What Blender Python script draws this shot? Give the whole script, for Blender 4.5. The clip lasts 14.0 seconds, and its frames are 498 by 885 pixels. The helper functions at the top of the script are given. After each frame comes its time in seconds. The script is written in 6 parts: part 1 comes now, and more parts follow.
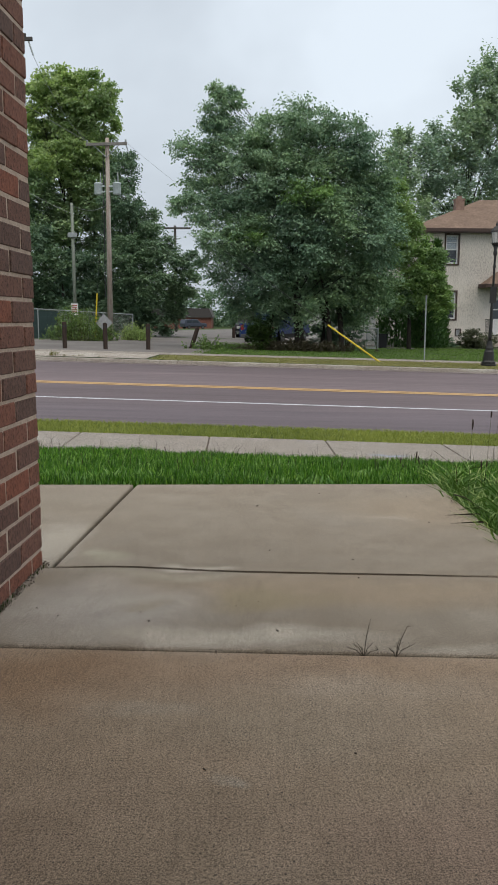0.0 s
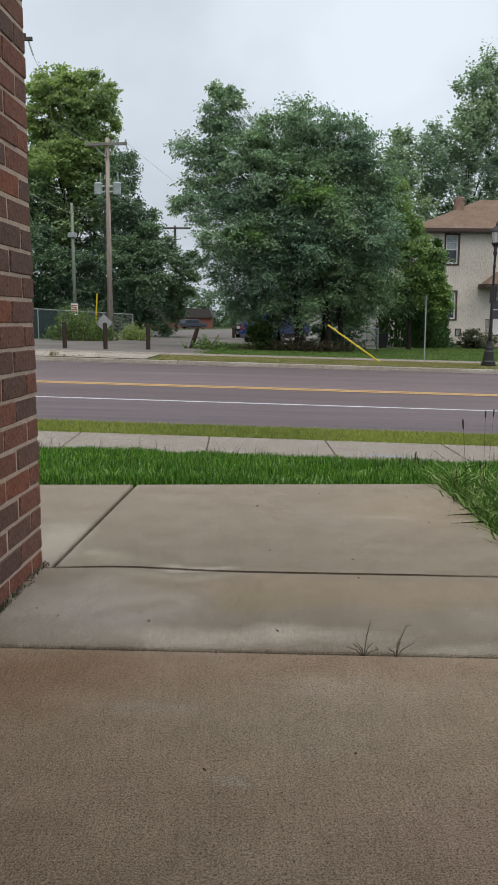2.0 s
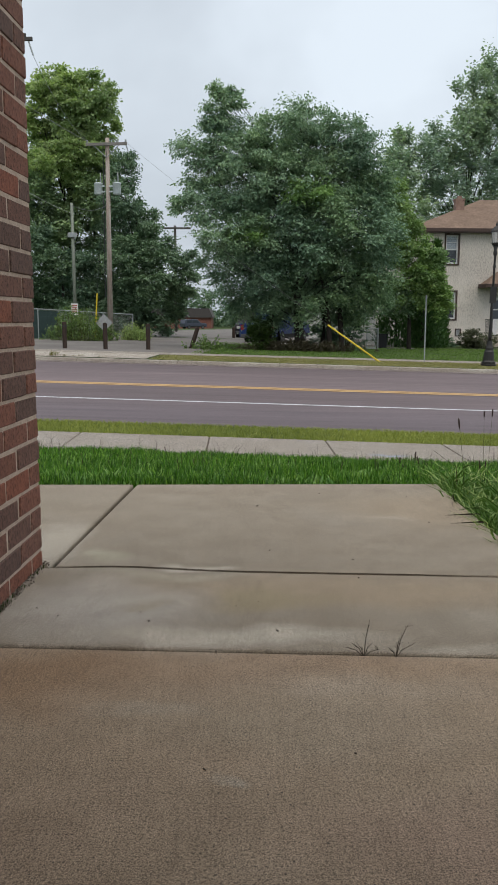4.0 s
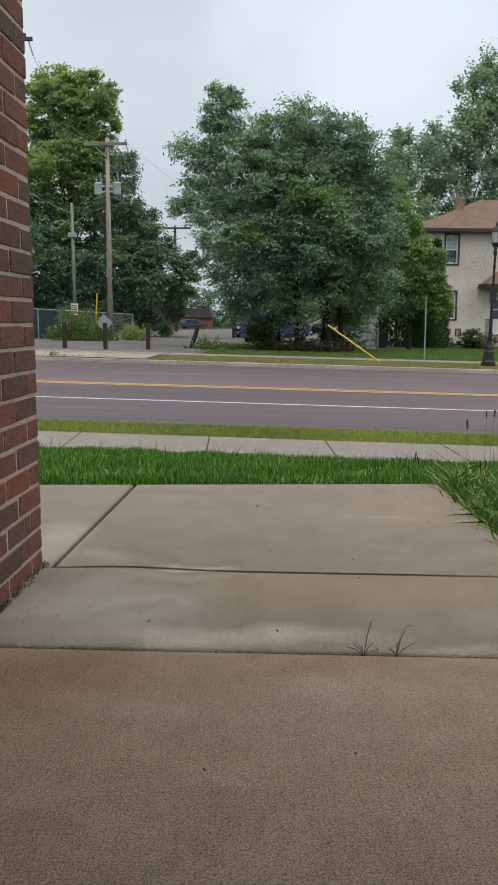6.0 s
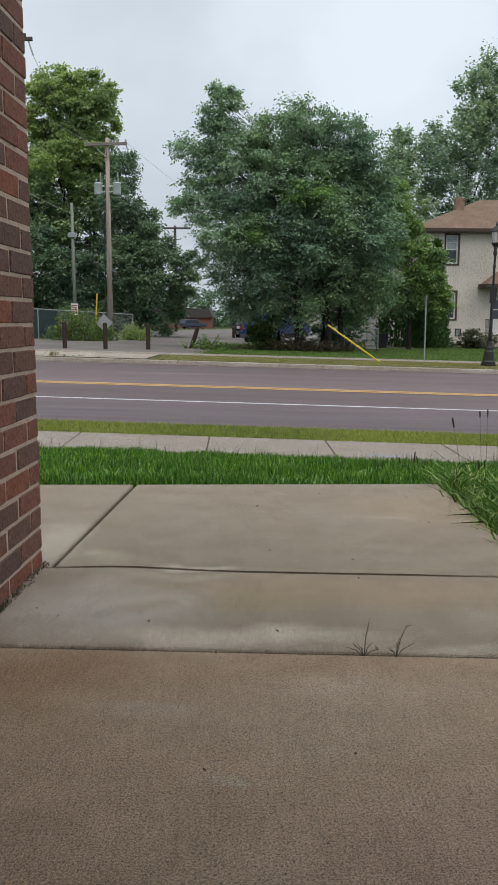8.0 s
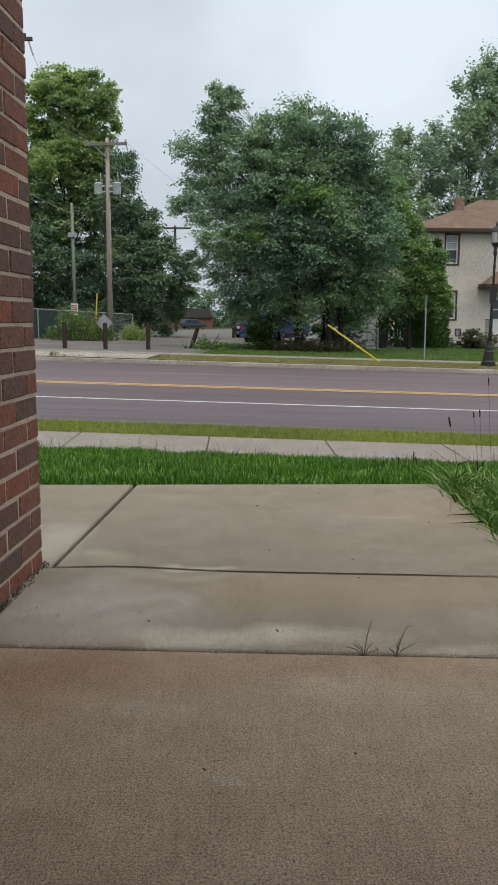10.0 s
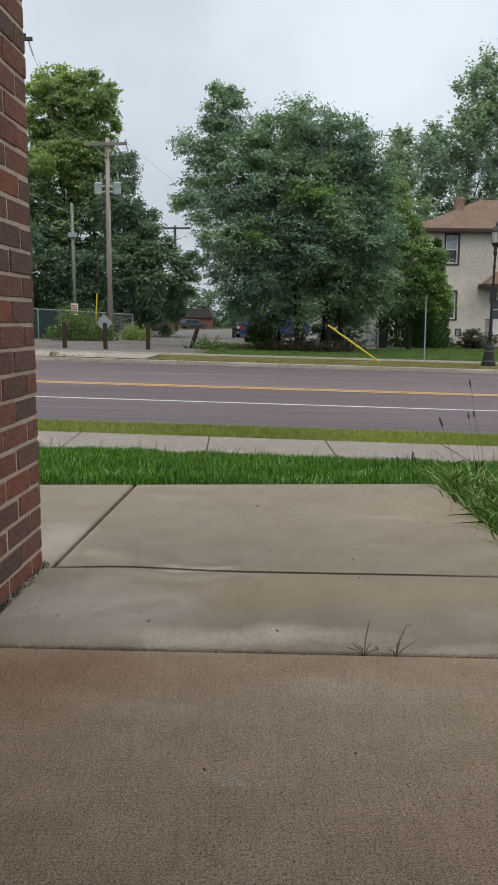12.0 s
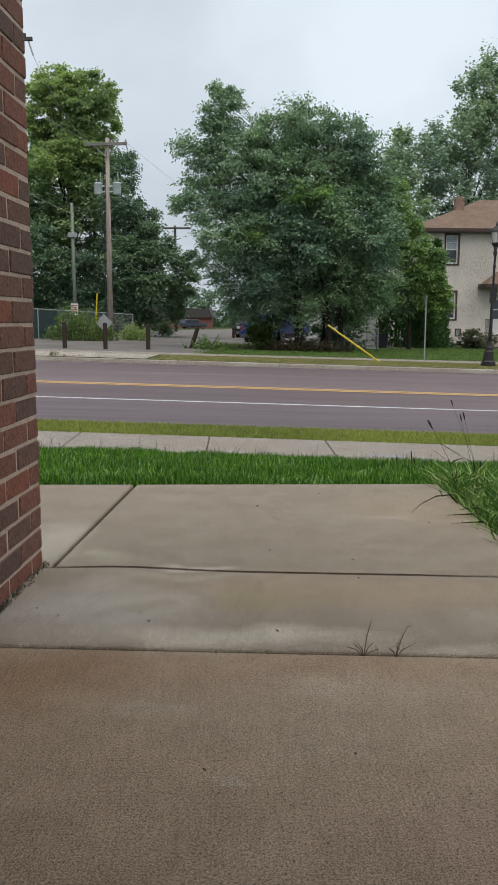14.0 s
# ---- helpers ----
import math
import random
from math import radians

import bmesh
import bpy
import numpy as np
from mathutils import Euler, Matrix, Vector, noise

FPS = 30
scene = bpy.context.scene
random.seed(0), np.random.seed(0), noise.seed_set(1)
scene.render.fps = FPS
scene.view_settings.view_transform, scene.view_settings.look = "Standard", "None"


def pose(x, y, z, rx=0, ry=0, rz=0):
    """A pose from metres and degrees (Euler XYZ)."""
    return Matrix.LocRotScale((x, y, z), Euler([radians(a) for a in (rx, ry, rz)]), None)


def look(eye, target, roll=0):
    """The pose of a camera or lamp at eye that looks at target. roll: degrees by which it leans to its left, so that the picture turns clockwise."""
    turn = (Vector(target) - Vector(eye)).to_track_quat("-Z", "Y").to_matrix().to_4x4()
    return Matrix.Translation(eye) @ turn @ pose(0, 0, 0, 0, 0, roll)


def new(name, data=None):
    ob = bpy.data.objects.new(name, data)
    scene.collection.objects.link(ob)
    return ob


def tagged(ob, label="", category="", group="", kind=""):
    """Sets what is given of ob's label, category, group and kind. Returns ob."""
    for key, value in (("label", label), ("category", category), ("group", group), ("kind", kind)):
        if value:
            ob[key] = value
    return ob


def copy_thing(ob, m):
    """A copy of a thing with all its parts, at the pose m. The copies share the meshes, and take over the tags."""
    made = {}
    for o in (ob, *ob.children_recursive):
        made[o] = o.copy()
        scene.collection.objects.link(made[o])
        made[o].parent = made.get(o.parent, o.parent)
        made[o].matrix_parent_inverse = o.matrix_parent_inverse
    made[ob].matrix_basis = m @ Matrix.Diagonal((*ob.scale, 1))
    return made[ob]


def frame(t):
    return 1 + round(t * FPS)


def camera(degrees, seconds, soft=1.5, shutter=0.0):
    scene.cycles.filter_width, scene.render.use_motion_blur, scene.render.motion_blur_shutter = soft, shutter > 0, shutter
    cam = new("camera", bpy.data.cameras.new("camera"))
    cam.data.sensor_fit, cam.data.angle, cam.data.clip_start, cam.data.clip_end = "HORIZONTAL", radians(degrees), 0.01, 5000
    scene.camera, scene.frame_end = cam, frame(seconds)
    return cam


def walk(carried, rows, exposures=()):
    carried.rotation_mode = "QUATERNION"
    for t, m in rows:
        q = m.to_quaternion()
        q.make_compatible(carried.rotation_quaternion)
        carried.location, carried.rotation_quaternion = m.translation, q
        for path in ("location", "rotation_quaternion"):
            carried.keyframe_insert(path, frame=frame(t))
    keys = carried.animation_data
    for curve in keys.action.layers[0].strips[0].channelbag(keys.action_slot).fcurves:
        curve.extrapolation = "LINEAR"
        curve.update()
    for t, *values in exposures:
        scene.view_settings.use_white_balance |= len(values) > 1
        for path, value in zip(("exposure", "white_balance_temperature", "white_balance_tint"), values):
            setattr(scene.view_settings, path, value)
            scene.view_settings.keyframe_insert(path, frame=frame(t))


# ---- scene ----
cam = camera(32.77, 14.0, soft=1.7)
EYE = pose(0, 0, 0.755, 90 - 8.36, 0, 0) @ pose(0, 0, 0, 0, 0, 0.1)
walk(cam, [(0.0, EYE), (14.0, EYE)])

# ---- light: an overcast sky, the sun behind thick cloud ----
scene.view_settings.exposure = 0.12
world = bpy.data.worlds.new("overcast_sky")
scene.world = world
world.use_nodes = True
wt = world.node_tree
wt.nodes.clear()


def wnode(kind, **values):
    n = wt.nodes.new(kind)
    for key, value in values.items():
        n.inputs[key].default_value = value
    return n


sky = wt.nodes.new("ShaderNodeTexSky")
sky.sky_type = "NISHITA"
sky.sun_disc = False
sky.sun_elevation, sky.sun_rotation = radians(67), radians(163)
sky.air_density, sky.dust_density = 1.0, 3.0
coords = wt.nodes.new("ShaderNodeTexCoord")
squash = wt.nodes.new("ShaderNodeMapping")
squash.inputs["Scale"].default_value = (1.0, 1.0, 2.0)
squash.inputs["Location"].default_value = (0.35, 0.2, 0.0)
clouds = wnode("ShaderNodeTexNoise", Scale=1.5, Detail=5.0, Roughness=0.5, Distortion=0.25)
ramp = wt.nodes.new("ShaderNodeValToRGB")
ramp.color_ramp.elements[0].position, ramp.color_ramp.elements[0].color = 0.38, (0.53, 0.585, 0.65, 1)
ramp.color_ramp.elements[1].position, ramp.color_ramp.elements[1].color = 0.62, (0.77, 0.85, 0.93, 1)
dim = wt.nodes.new("ShaderNodeMixRGB")
dim.blend_type = "MULTIPLY"
dim.inputs[0].default_value = 1.0
dim.inputs[2].default_value = (0.10, 0.10, 0.10, 1)
mixer = wt.nodes.new("ShaderNodeMixRGB")
mixer.inputs[0].default_value = 0.93
back = wnode("ShaderNodeBackground", Strength=1.0)
wout = wt.nodes.new("ShaderNodeOutputWorld")
wt.links.new(coords.outputs["Generated"], squash.inputs["Vector"])
wt.links.new(squash.outputs["Vector"], clouds.inputs["Vector"])
wt.links.new(clouds.outputs["Fac"], ramp.inputs["Fac"])
wt.links.new(sky.outputs["Color"], dim.inputs[1])
wt.links.new(dim.outputs["Color"], mixer.inputs[1])
# the cloud deck is thicker towards -x, with a soft ragged edge
ragged = wt.nodes.new("ShaderNodeMixRGB")
ragged.blend_type = "LINEAR_LIGHT"
ragged.inputs[0].default_value = 0.16
edge = wnode("ShaderNodeTexNoise", Scale=4.0, Detail=4.0, Roughness=0.5)
along = wt.nodes.new("ShaderNodeSeparateXYZ")
deck = wt.nodes.new("ShaderNodeMapRange")
deck.interpolation_type = "SMOOTHSTEP"
for key, value in (("From Min", -0.06), ("From Max", 0.10), ("To Min", 0.895), ("To Max", 1.0)):
    deck.inputs[key].default_value = value
thick = wt.nodes.new("ShaderNodeMixRGB")
thick.blend_type = "MULTIPLY"
thick.inputs[0].default_value = 1.0
wt.links.new(coords.outputs["Generated"], edge.inputs["Vector"])
wt.links.new(coords.outputs["Generated"], ragged.inputs[1])
wt.links.new(edge.outputs["Color"], ragged.inputs[2])
wt.links.new(ragged.outputs["Color"], along.inputs[0])
wt.links.new(along.outputs["X"], deck.inputs["Value"])
wt.links.new(ramp.outputs["Color"], thick.inputs[1])
wt.links.new(deck.outputs["Result"], thick.inputs[2])
wt.links.new(thick.outputs["Color"], mixer.inputs[2])
wt.links.new(mixer.outputs["Color"], back.inputs["Color"])
wt.links.new(back.outputs["Background"], wout.inputs["Surface"])

sun = new("sun", bpy.data.lights.new("sun", "SUN"))
sun.data.energy, sun.data.angle, sun.data.color = 1.85, radians(70), (1.0, 0.92, 0.82)
sun.matrix_world = look((8, -15, 61.5), (0, 10, 0))


# ---- materials ----
def shade(name, rough=0.8, metal=0.0, spec=0.5):
    m = bpy.data.materials.new(name)
    m.use_nodes = True
    b = m.node_tree.nodes["Principled BSDF"]
    b.inputs["Roughness"].default_value = rough
    b.inputs["Metallic"].default_value = metal
    b.inputs["Specular IOR Level"].default_value = spec
    return m, m.node_tree, b


def noise_of(nt, scale, detail=4.0, rough=0.6, stretch=None, kind="Object"):
    c = nt.nodes.new("ShaderNodeTexCoord")
    n = nt.nodes.new("ShaderNodeTexNoise")
    n.inputs["Scale"].default_value = scale
    n.inputs["Detail"].default_value = detail
    n.inputs["Roughness"].default_value = rough
    if stretch:
        mp = nt.nodes.new("ShaderNodeMapping")
        mp.inputs["Scale"].default_value = stretch
        nt.links.new(c.outputs[kind], mp.inputs["Vector"])
        nt.links.new(mp.outputs["Vector"], n.inputs["Vector"])
    else:
        nt.links.new(c.outputs[kind], n.inputs["Vector"])
    return n.outputs["Fac"]


def ramp_of(nt, fac, stops):
    r = nt.nodes.new("ShaderNodeValToRGB")
    e = r.color_ramp.elements
    while len(e) < len(stops):
        e.new(0.5)
    for el, (p, c) in zip(e, stops):
        el.position = p
        el.color = (*c, 1) if len(c) == 3 else c
    nt.links.new(fac, r.inputs["Fac"])
    return r.outputs["Color"]


def blend(nt, a, b, fac=1.0, mode="MULTIPLY"):
    n = nt.nodes.new("ShaderNodeMixRGB")
    n.blend_type = mode
    for i, v in ((0, fac), (1, a), (2, b)):
        if isinstance(v, (int, float)):
            n.inputs[i].default_value = v
        elif isinstance(v, tuple):
            n.inputs[i].default_value = (*v, 1)
        else:
            nt.links.new(v, n.inputs[i])
    return n.outputs["Color"]


def relief(nt, b, height, strength=0.3, distance=0.01):
    n = nt.nodes.new("ShaderNodeBump")
    n.inputs["Strength"].default_value = strength
    n.inputs["Distance"].default_value = distance
    nt.links.new(height, n.inputs["Height"])
    nt.links.new(n.outputs["Normal"], b.inputs["Normal"])


def rough_paint(name, c1, c2, scale=6.0, fine=80.0, rough=0.8, bump=0.2, dist=0.004, metal=0.0, spec=0.4, stretch=None):
    """Two tones mottled at a large and a small scale, with fine relief."""
    m, nt, b = shade(name, rough, metal, spec)
    big = noise_of(nt, scale, 4, 0.6, stretch)
    small = noise_of(nt, fine, 3, 0.7, stretch)
    col = ramp_of(nt, big, [(0.3, c1), (0.7, c2)])
    col = blend(nt, col, ramp_of(nt, small, [(0.3, (0.72, 0.72, 0.72)), (0.7, (1.15, 1.15, 1.15))]))
    nt.links.new(col, b.inputs["Base Color"])
    relief(nt, b, small, bump, dist)
    return m


def stained(nt, col, marks):
    """Soft-edged marks on a flat slab: (x, y, half width, half depth, colour, strength)."""
    c = nt.nodes.new("ShaderNodeTexCoord")
    wob = nt.nodes.new("ShaderNodeTexNoise")
    wob.inputs["Scale"].default_value, wob.inputs["Detail"].default_value = 3.5, 6.0
    nt.links.new(c.outputs["Object"], wob.inputs["Vector"])
    warp = nt.nodes.new("ShaderNodeMixRGB")
    warp.blend_type = "LINEAR_LIGHT"
    warp.inputs[0].default_value = 0.14
    nt.links.new(c.outputs["Object"], warp.inputs[1])
    nt.links.new(wob.outputs["Color"], warp.inputs[2])
    for x, y, a, b, colour, strength in marks:
        mp = nt.nodes.new("ShaderNodeMapping")
        mp.inputs["Scale"].default_value = (1 / a, 1 / b, 0)
        mp.inputs["Location"].default_value = (-x / a, -y / b, 0)
        nt.links.new(warp.outputs["Color"], mp.inputs["Vector"])
        d = nt.nodes.new("ShaderNodeVectorMath")
        d.operation = "LENGTH"
        nt.links.new(mp.outputs["Vector"], d.inputs[0])
        f = ramp_of(nt, d.outputs["Value"], [(0.35, (strength,) * 3), (1.0, (0, 0, 0))])
        col = blend(nt, col, colour, f, "MIX")
    return col


def concrete(name, base, warm, stain, pits=0.45, bumpy=0.35, marks=(), speck=0.95):
    """Broom-finished concrete: sandy grain, damp tan stains, pale lime and scattered small dark pits."""
    m, nt, b = shade(name, 0.82, 0.0, 0.35)
    big = noise_of(nt, 0.9, 5, 0.62)
    mid = noise_of(nt, 7.0, 6, 0.72)
    sand = noise_of(nt, 820, 1, 0.9)
    grain = noise_of(nt, 330, 2, 0.85)
    coarse = noise_of(nt, 185, 2, 0.75)
    brush = noise_of(nt, 210, 2, 0.7, (1.0, 0.04, 1.0))
    c = nt.nodes.new("ShaderNodeTexCoord")
    col = ramp_of(nt, big, [(0.36, base), (0.5, warm), (0.64, stain)])
    if marks:
        col = stained(nt, col, marks)
    col = blend(nt, col, ramp_of(nt, mid, [(0.32, (0.86, 0.85, 0.83)), (0.68, (1.10, 1.10, 1.10))]))
    col = blend(nt, col, ramp_of(nt, brush, [(0.36, (0.82, 0.82, 0.82)), (0.62, (1.12, 1.12, 1.12))]), 0.45)
    col = blend(nt, col, ramp_of(nt, coarse, [(0.34, (0.70, 0.69, 0.67)), (0.48, (0.98, 0.98, 0.98)), (0.64, (1.2, 1.2, 1.19))]))
    col = blend(nt, col, ramp_of(nt, grain, [(0.36, (0.40, 0.38, 0.36)), (0.47, (0.98, 0.98, 0.98)), (0.62, (1.42, 1.42, 1.40))]), speck)
    col = blend(nt, col, ramp_of(nt, sand, [(0.36, (0.50, 0.48, 0.46)), (0.5, (1, 1, 1)), (0.64, (1.42, 1.42, 1.40))]), speck)
    # pits: a few cells of two sizes hold one each
    for scale, share, radius, depth in ((110, 0.66, 0.17, pits), (30, 0.80, 0.06, 1.0), (260, 0.50, 0.24, pits)):
        cell = nt.nodes.new("ShaderNodeTexVoronoi")
        cell.voronoi_dimensions = "2D"
        cell.inputs["Scale"].default_value = scale
        nt.links.new(c.outputs["Object"], cell.inputs["Vector"])
        hole = ramp_of(nt, cell.outputs["Distance"], [(radius * 0.6, (1, 1, 1)), (radius * 1.25, (0, 0, 0))])
        few = ramp_of(nt, cell.outputs["Color"], [(share - 0.01, (0, 0, 0)), (share, (depth,) * 3)])
        col = blend(nt, col, (0.045, 0.036, 0.028), blend(nt, hole, few), "MIX")
    nt.links.new(col, b.inputs["Base Color"])
    relief(nt, b, grain, bumpy, 0.0012)
    return m


def leaf_paint(name, dark, light, island=0.8, shine=0.45, flash=None, rough=0.5, through_leaf=0.3):
    """Leaves that differ one by one, branch by branch and in broad patches; light also comes through them."""
    m, nt, b = shade(name, rough, 0.0, shine)
    g = nt.nodes.new("ShaderNodeNewGeometry")
    col = ramp_of(nt, g.outputs["Random Per Island"], [(0.0, dark), (1.0, light)] if flash is None else [(0.0, dark), (0.78, light), (1.0, flash)])
    big = noise_of(nt, 0.55, 3, 0.6)
    col = blend(nt, col, ramp_of(nt, big, [(0.3, (0.65, 0.7, 0.7)), (0.7, (1.25, 1.2, 1.1))]), island)
    info = nt.nodes.new("ShaderNodeObjectInfo")
    col = blend(nt, col, ramp_of(nt, info.outputs["Random"], [(0.0, (0.82, 0.86, 0.92)), (1.0, (1.16, 1.13, 1.0))]))
    nt.links.new(col, b.inputs["Base Color"])
    t = nt.nodes.new("ShaderNodeBsdfTranslucent")
    nt.links.new(blend(nt, col, (1.0, 1.08, 0.66)), t.inputs["Color"])
    mix = nt.nodes.new("ShaderNodeMixShader")
    mix.inputs[0].default_value = through_leaf
    nt.links.new(b.outputs[0], mix.inputs[1])
    nt.links.new(t.outputs[0], mix.inputs[2])
    nt.links.new(mix.outputs[0], nt.nodes["Material Output"].inputs["Surface"])
    return m


def plain(name, c, rough=0.5, metal=0.0, spec=0.5):
    m, nt, b = shade(name, rough, metal, spec)
    n = noise_of(nt, 14, 4, 0.65)
    nt.links.new(blend(nt, c, ramp_of(nt, n, [(0.3, (0.86, 0.86, 0.86)), (0.7, (1.08, 1.08, 1.08))])), b.inputs["Base Color"])
    return m


def brick_paint():
    m, nt, b = shade("fired_brick", 0.85, 0.0, 0.25)
    info = nt.nodes.new("ShaderNodeObjectInfo")
    col = ramp_of(nt, info.outputs["Random"], [(0.0, (0.205, 0.088, 0.062)), (0.25, (0.165, 0.086, 0.066)), (0.5, (0.118, 0.074, 0.062)), (0.75, (0.18, 0.082, 0.058)), (1.0, (0.225, 0.086, 0.056))])
    n1, n2 = noise_of(nt, 22, 4, 0.7), noise_of(nt, 170, 3, 0.8, (1.0, 1.0, 0.5))
    col = blend(nt, col, ramp_of(nt, n1, [(0.3, (0.75, 0.75, 0.78)), (0.7, (1.2, 1.15, 1.1))]))
    col = blend(nt, col, ramp_of(nt, n2, [(0.37, (0.2, 0.2, 0.21)), (0.46, (1, 1, 1)), (0.62, (1.35, 1.33, 1.3))]), 0.8)
    nt.links.new(col, b.inputs["Base Color"])
    relief(nt, b, n2, 0.5, 0.003)
    return m


def road_paint():
    m, nt, b = shade("worn_asphalt", 0.75, 0.0, 0.4)
    lane = noise_of(nt, 0.5, 3, 0.5, (0.04, 1.0, 1.0))
    patch = noise_of(nt, 0.35, 4, 0.6, (0.25, 1.0, 1.0))
    grit = noise_of(nt, 90, 2, 0.8)
    col = ramp_of(nt, lane, [(0.3, (0.128, 0.098, 0.103)), (0.7, (0.184, 0.144, 0.148))])
    col = stained(nt, col, [(0.0, 12.9, 60, 2.3, (0.118, 0.098, 0.112), 0.6)])
    streak = noise_of(nt, 5.0, 4, 0.65, (0.05, 1.0, 1.0))
    col = blend(nt, col, ramp_of(nt, streak, [(0.36, (0.82, 0.82, 0.83)), (0.64, (1.13, 1.12, 1.12))]))
    col = blend(nt, col, ramp_of(nt, patch, [(0.35, (0.85, 0.85, 0.86)), (0.65, (1.1, 1.1, 1.1))]))
    col = blend(nt, col, ramp_of(nt, grit, [(0.3, (0.7, 0.7, 0.7)), (0.7, (1.25, 1.25, 1.25))]))
    nt.links.new(col, b.inputs["Base Color"])
    relief(nt, b, grit, 0.4, 0.004)
    return m


def shingle_paint():
    m, nt, b = shade("asphalt_shingle", 0.9, 0.0, 0.2)
    col = ramp_of(nt, noise_of(nt, 1.2, 5, 0.7), [(0.3, (0.16, 0.112, 0.083)), (0.7, (0.245, 0.172, 0.13))])
    col = blend(nt, col, ramp_of(nt, noise_of(nt, 8.0, 3, 0.7), [(0.3, (0.7, 0.7, 0.7)), (0.7, (1.2, 1.2, 1.2))]))
    nt.links.new(col, b.inputs["Base Color"])
    return m


def pane_paint():
    m, nt, b = shade("clear_pane", 0.02, 0.0, 0.6)
    b.inputs["Transmission Weight"].default_value = 1.0
    b.inputs["IOR"].default_value = 1.45
    b.inputs["Base Color"].default_value = (0.86, 0.90, 0.92, 1)
    return m


def glass_paint():
    m, nt, b = shade("window_glass", 0.06, 0.0, 0.6)
    b.inputs["Base Color"].default_value = (0.035, 0.045, 0.06, 1)
    return m


def screen_paint():
    m, nt, b = shade("insect_mesh", 0.7, 0.0, 0.2)
    b.inputs["Base Color"].default_value = (0.06, 0.07, 0.085, 1)
    clear = nt.nodes.new("ShaderNodeBsdfTransparent")
    mix = nt.nodes.new("ShaderNodeMixShader")
    mix.inputs[0].default_value = 0.6
    nt.links.new(clear.outputs[0], mix.inputs[1])
    nt.links.new(b.outputs[0], mix.inputs[2])
    nt.links.new(mix.outputs[0], nt.nodes["Material Output"].inputs["Surface"])
    return m


LIME, TAN, RUST = (0.475, 0.428, 0.362), (0.34, 0.265, 0.185), (0.31, 0.195, 0.115)
CONCRETE = concrete("porch_concrete", (0.294, 0.252, 0.201), (0.272, 0.228, 0.177), (0.307, 0.266, 0.217), marks=(
    (0.25, 2.28, 0.9, 0.20, TAN, 0.75), (0.06, 2.22, 0.22, 0.13, (0.285, 0.235, 0.15), 0.8), (-0.25, 2.42, 0.3, 0.05, (0.40, 0.36, 0.28), 0.6), (-0.42, 2.12, 0.40, 0.30, (0.435, 0.40, 0.362), 0.85), (-0.30, 2.17, 0.09, 0.05, (0.30, 0.255, 0.18), 0.55),
    (-0.05, 1.93, 0.46, 0.085, LIME, 0.9), (0.46, 1.86, 0.26, 0.045, LIME, 0.4), (0.62, 2.05, 0.16, 0.10, LIME, 0.2), (-0.18, 2.50, 0.14, 0.035, LIME, 0.9), (-0.66, 2.75, 0.14, 0.40, LIME, 0.7), (-0.47, 2.60, 0.10, 0.09, (0.40, 0.37, 0.28), 0.7),
    (0.75, 3.3, 0.5, 0.4, TAN, 0.45), (0.55, 3.15, 0.12, 0.05, LIME, 0.3)))
CONCRETE_NEAR = concrete("porch_concrete_brown", (0.382, 0.289, 0.210), (0.366, 0.278, 0.198), (0.40, 0.311, 0.234), 0.75, speck=0.9, marks=(
    (0.40, 1.12, 0.42, 0.20, (0.37, 0.265, 0.198), 0.8), (-0.40, 1.12, 0.30, 0.20, (0.355, 0.263, 0.189), 0.6), (0.10, 1.5, 0.45, 0.16, (0.35, 0.283, 0.208), 0.6), (-0.46, 1.70, 0.30, 0.20, (0.295, 0.190, 0.112), 0.75),
    (0.0, 1.76, 0.7, 0.09, RUST, 0.35), (-0.025, 1.27, 0.034, 0.03, LIME, 0.5), (-0.2, 1.56, 0.12, 0.05, LIME, 0.25), (0.3, 1.62, 0.3, 0.07, LIME, 0.15)))
WALKWAY = concrete("sidewalk_concrete", (0.295, 0.262, 0.235), (0.268, 0.238, 0.208), (0.313, 0.285, 0.258), marks=((1.46, 8.69, 0.26, 0.07, (0.22, 0.30, 0.44), 0.55),))
GUTTER = concrete("dusty_gutter", (0.21, 0.175, 0.165), (0.185, 0.15, 0.145), (0.235, 0.20, 0.185))
KERB = concrete("kerb_concrete", (0.40, 0.37, 0.33), (0.35, 0.31, 0.27), (0.44, 0.41, 0.37))
BRICK = brick_paint()
MORTAR = rough_paint("mortar", (0.44, 0.335, 0.265), (0.56, 0.44, 0.355), 14, 150, 0.95, 0.5)
MORTAR_DUST = rough_paint("dusty_mortar_crumb", (0.10, 0.08, 0.062), (0.36, 0.30, 0.24), 22, 160, 0.95)
DRY_TURF = rough_paint("dry_turf", (0.145, 0.14, 0.06), (0.25, 0.215, 0.115), 2.5, 40, 1.0, 0.6, 0.02)
ROAD = road_paint()
WHITE_LINE = rough_paint("white_road_line", (0.55, 0.56, 0.60), (0.75, 0.76, 0.80), 3, 60, 0.7)
YELLOW_LINE = rough_paint("yellow_road_line", (0.48, 0.29, 0.12), (0.60, 0.39, 0.18), 3, 60, 0.7)
LAWN = rough_paint("mown_lawn", (0.034, 0.062, 0.013), (0.060, 0.092, 0.019), 0.7, 30, 1.0, 0.6, 0.02)
GRASS = leaf_paint("grass_blade", (0.010, 0.044, 0.004), (0.088, 0.245, 0.016), 0.8, 0.35, (0.31, 0.50, 0.10))
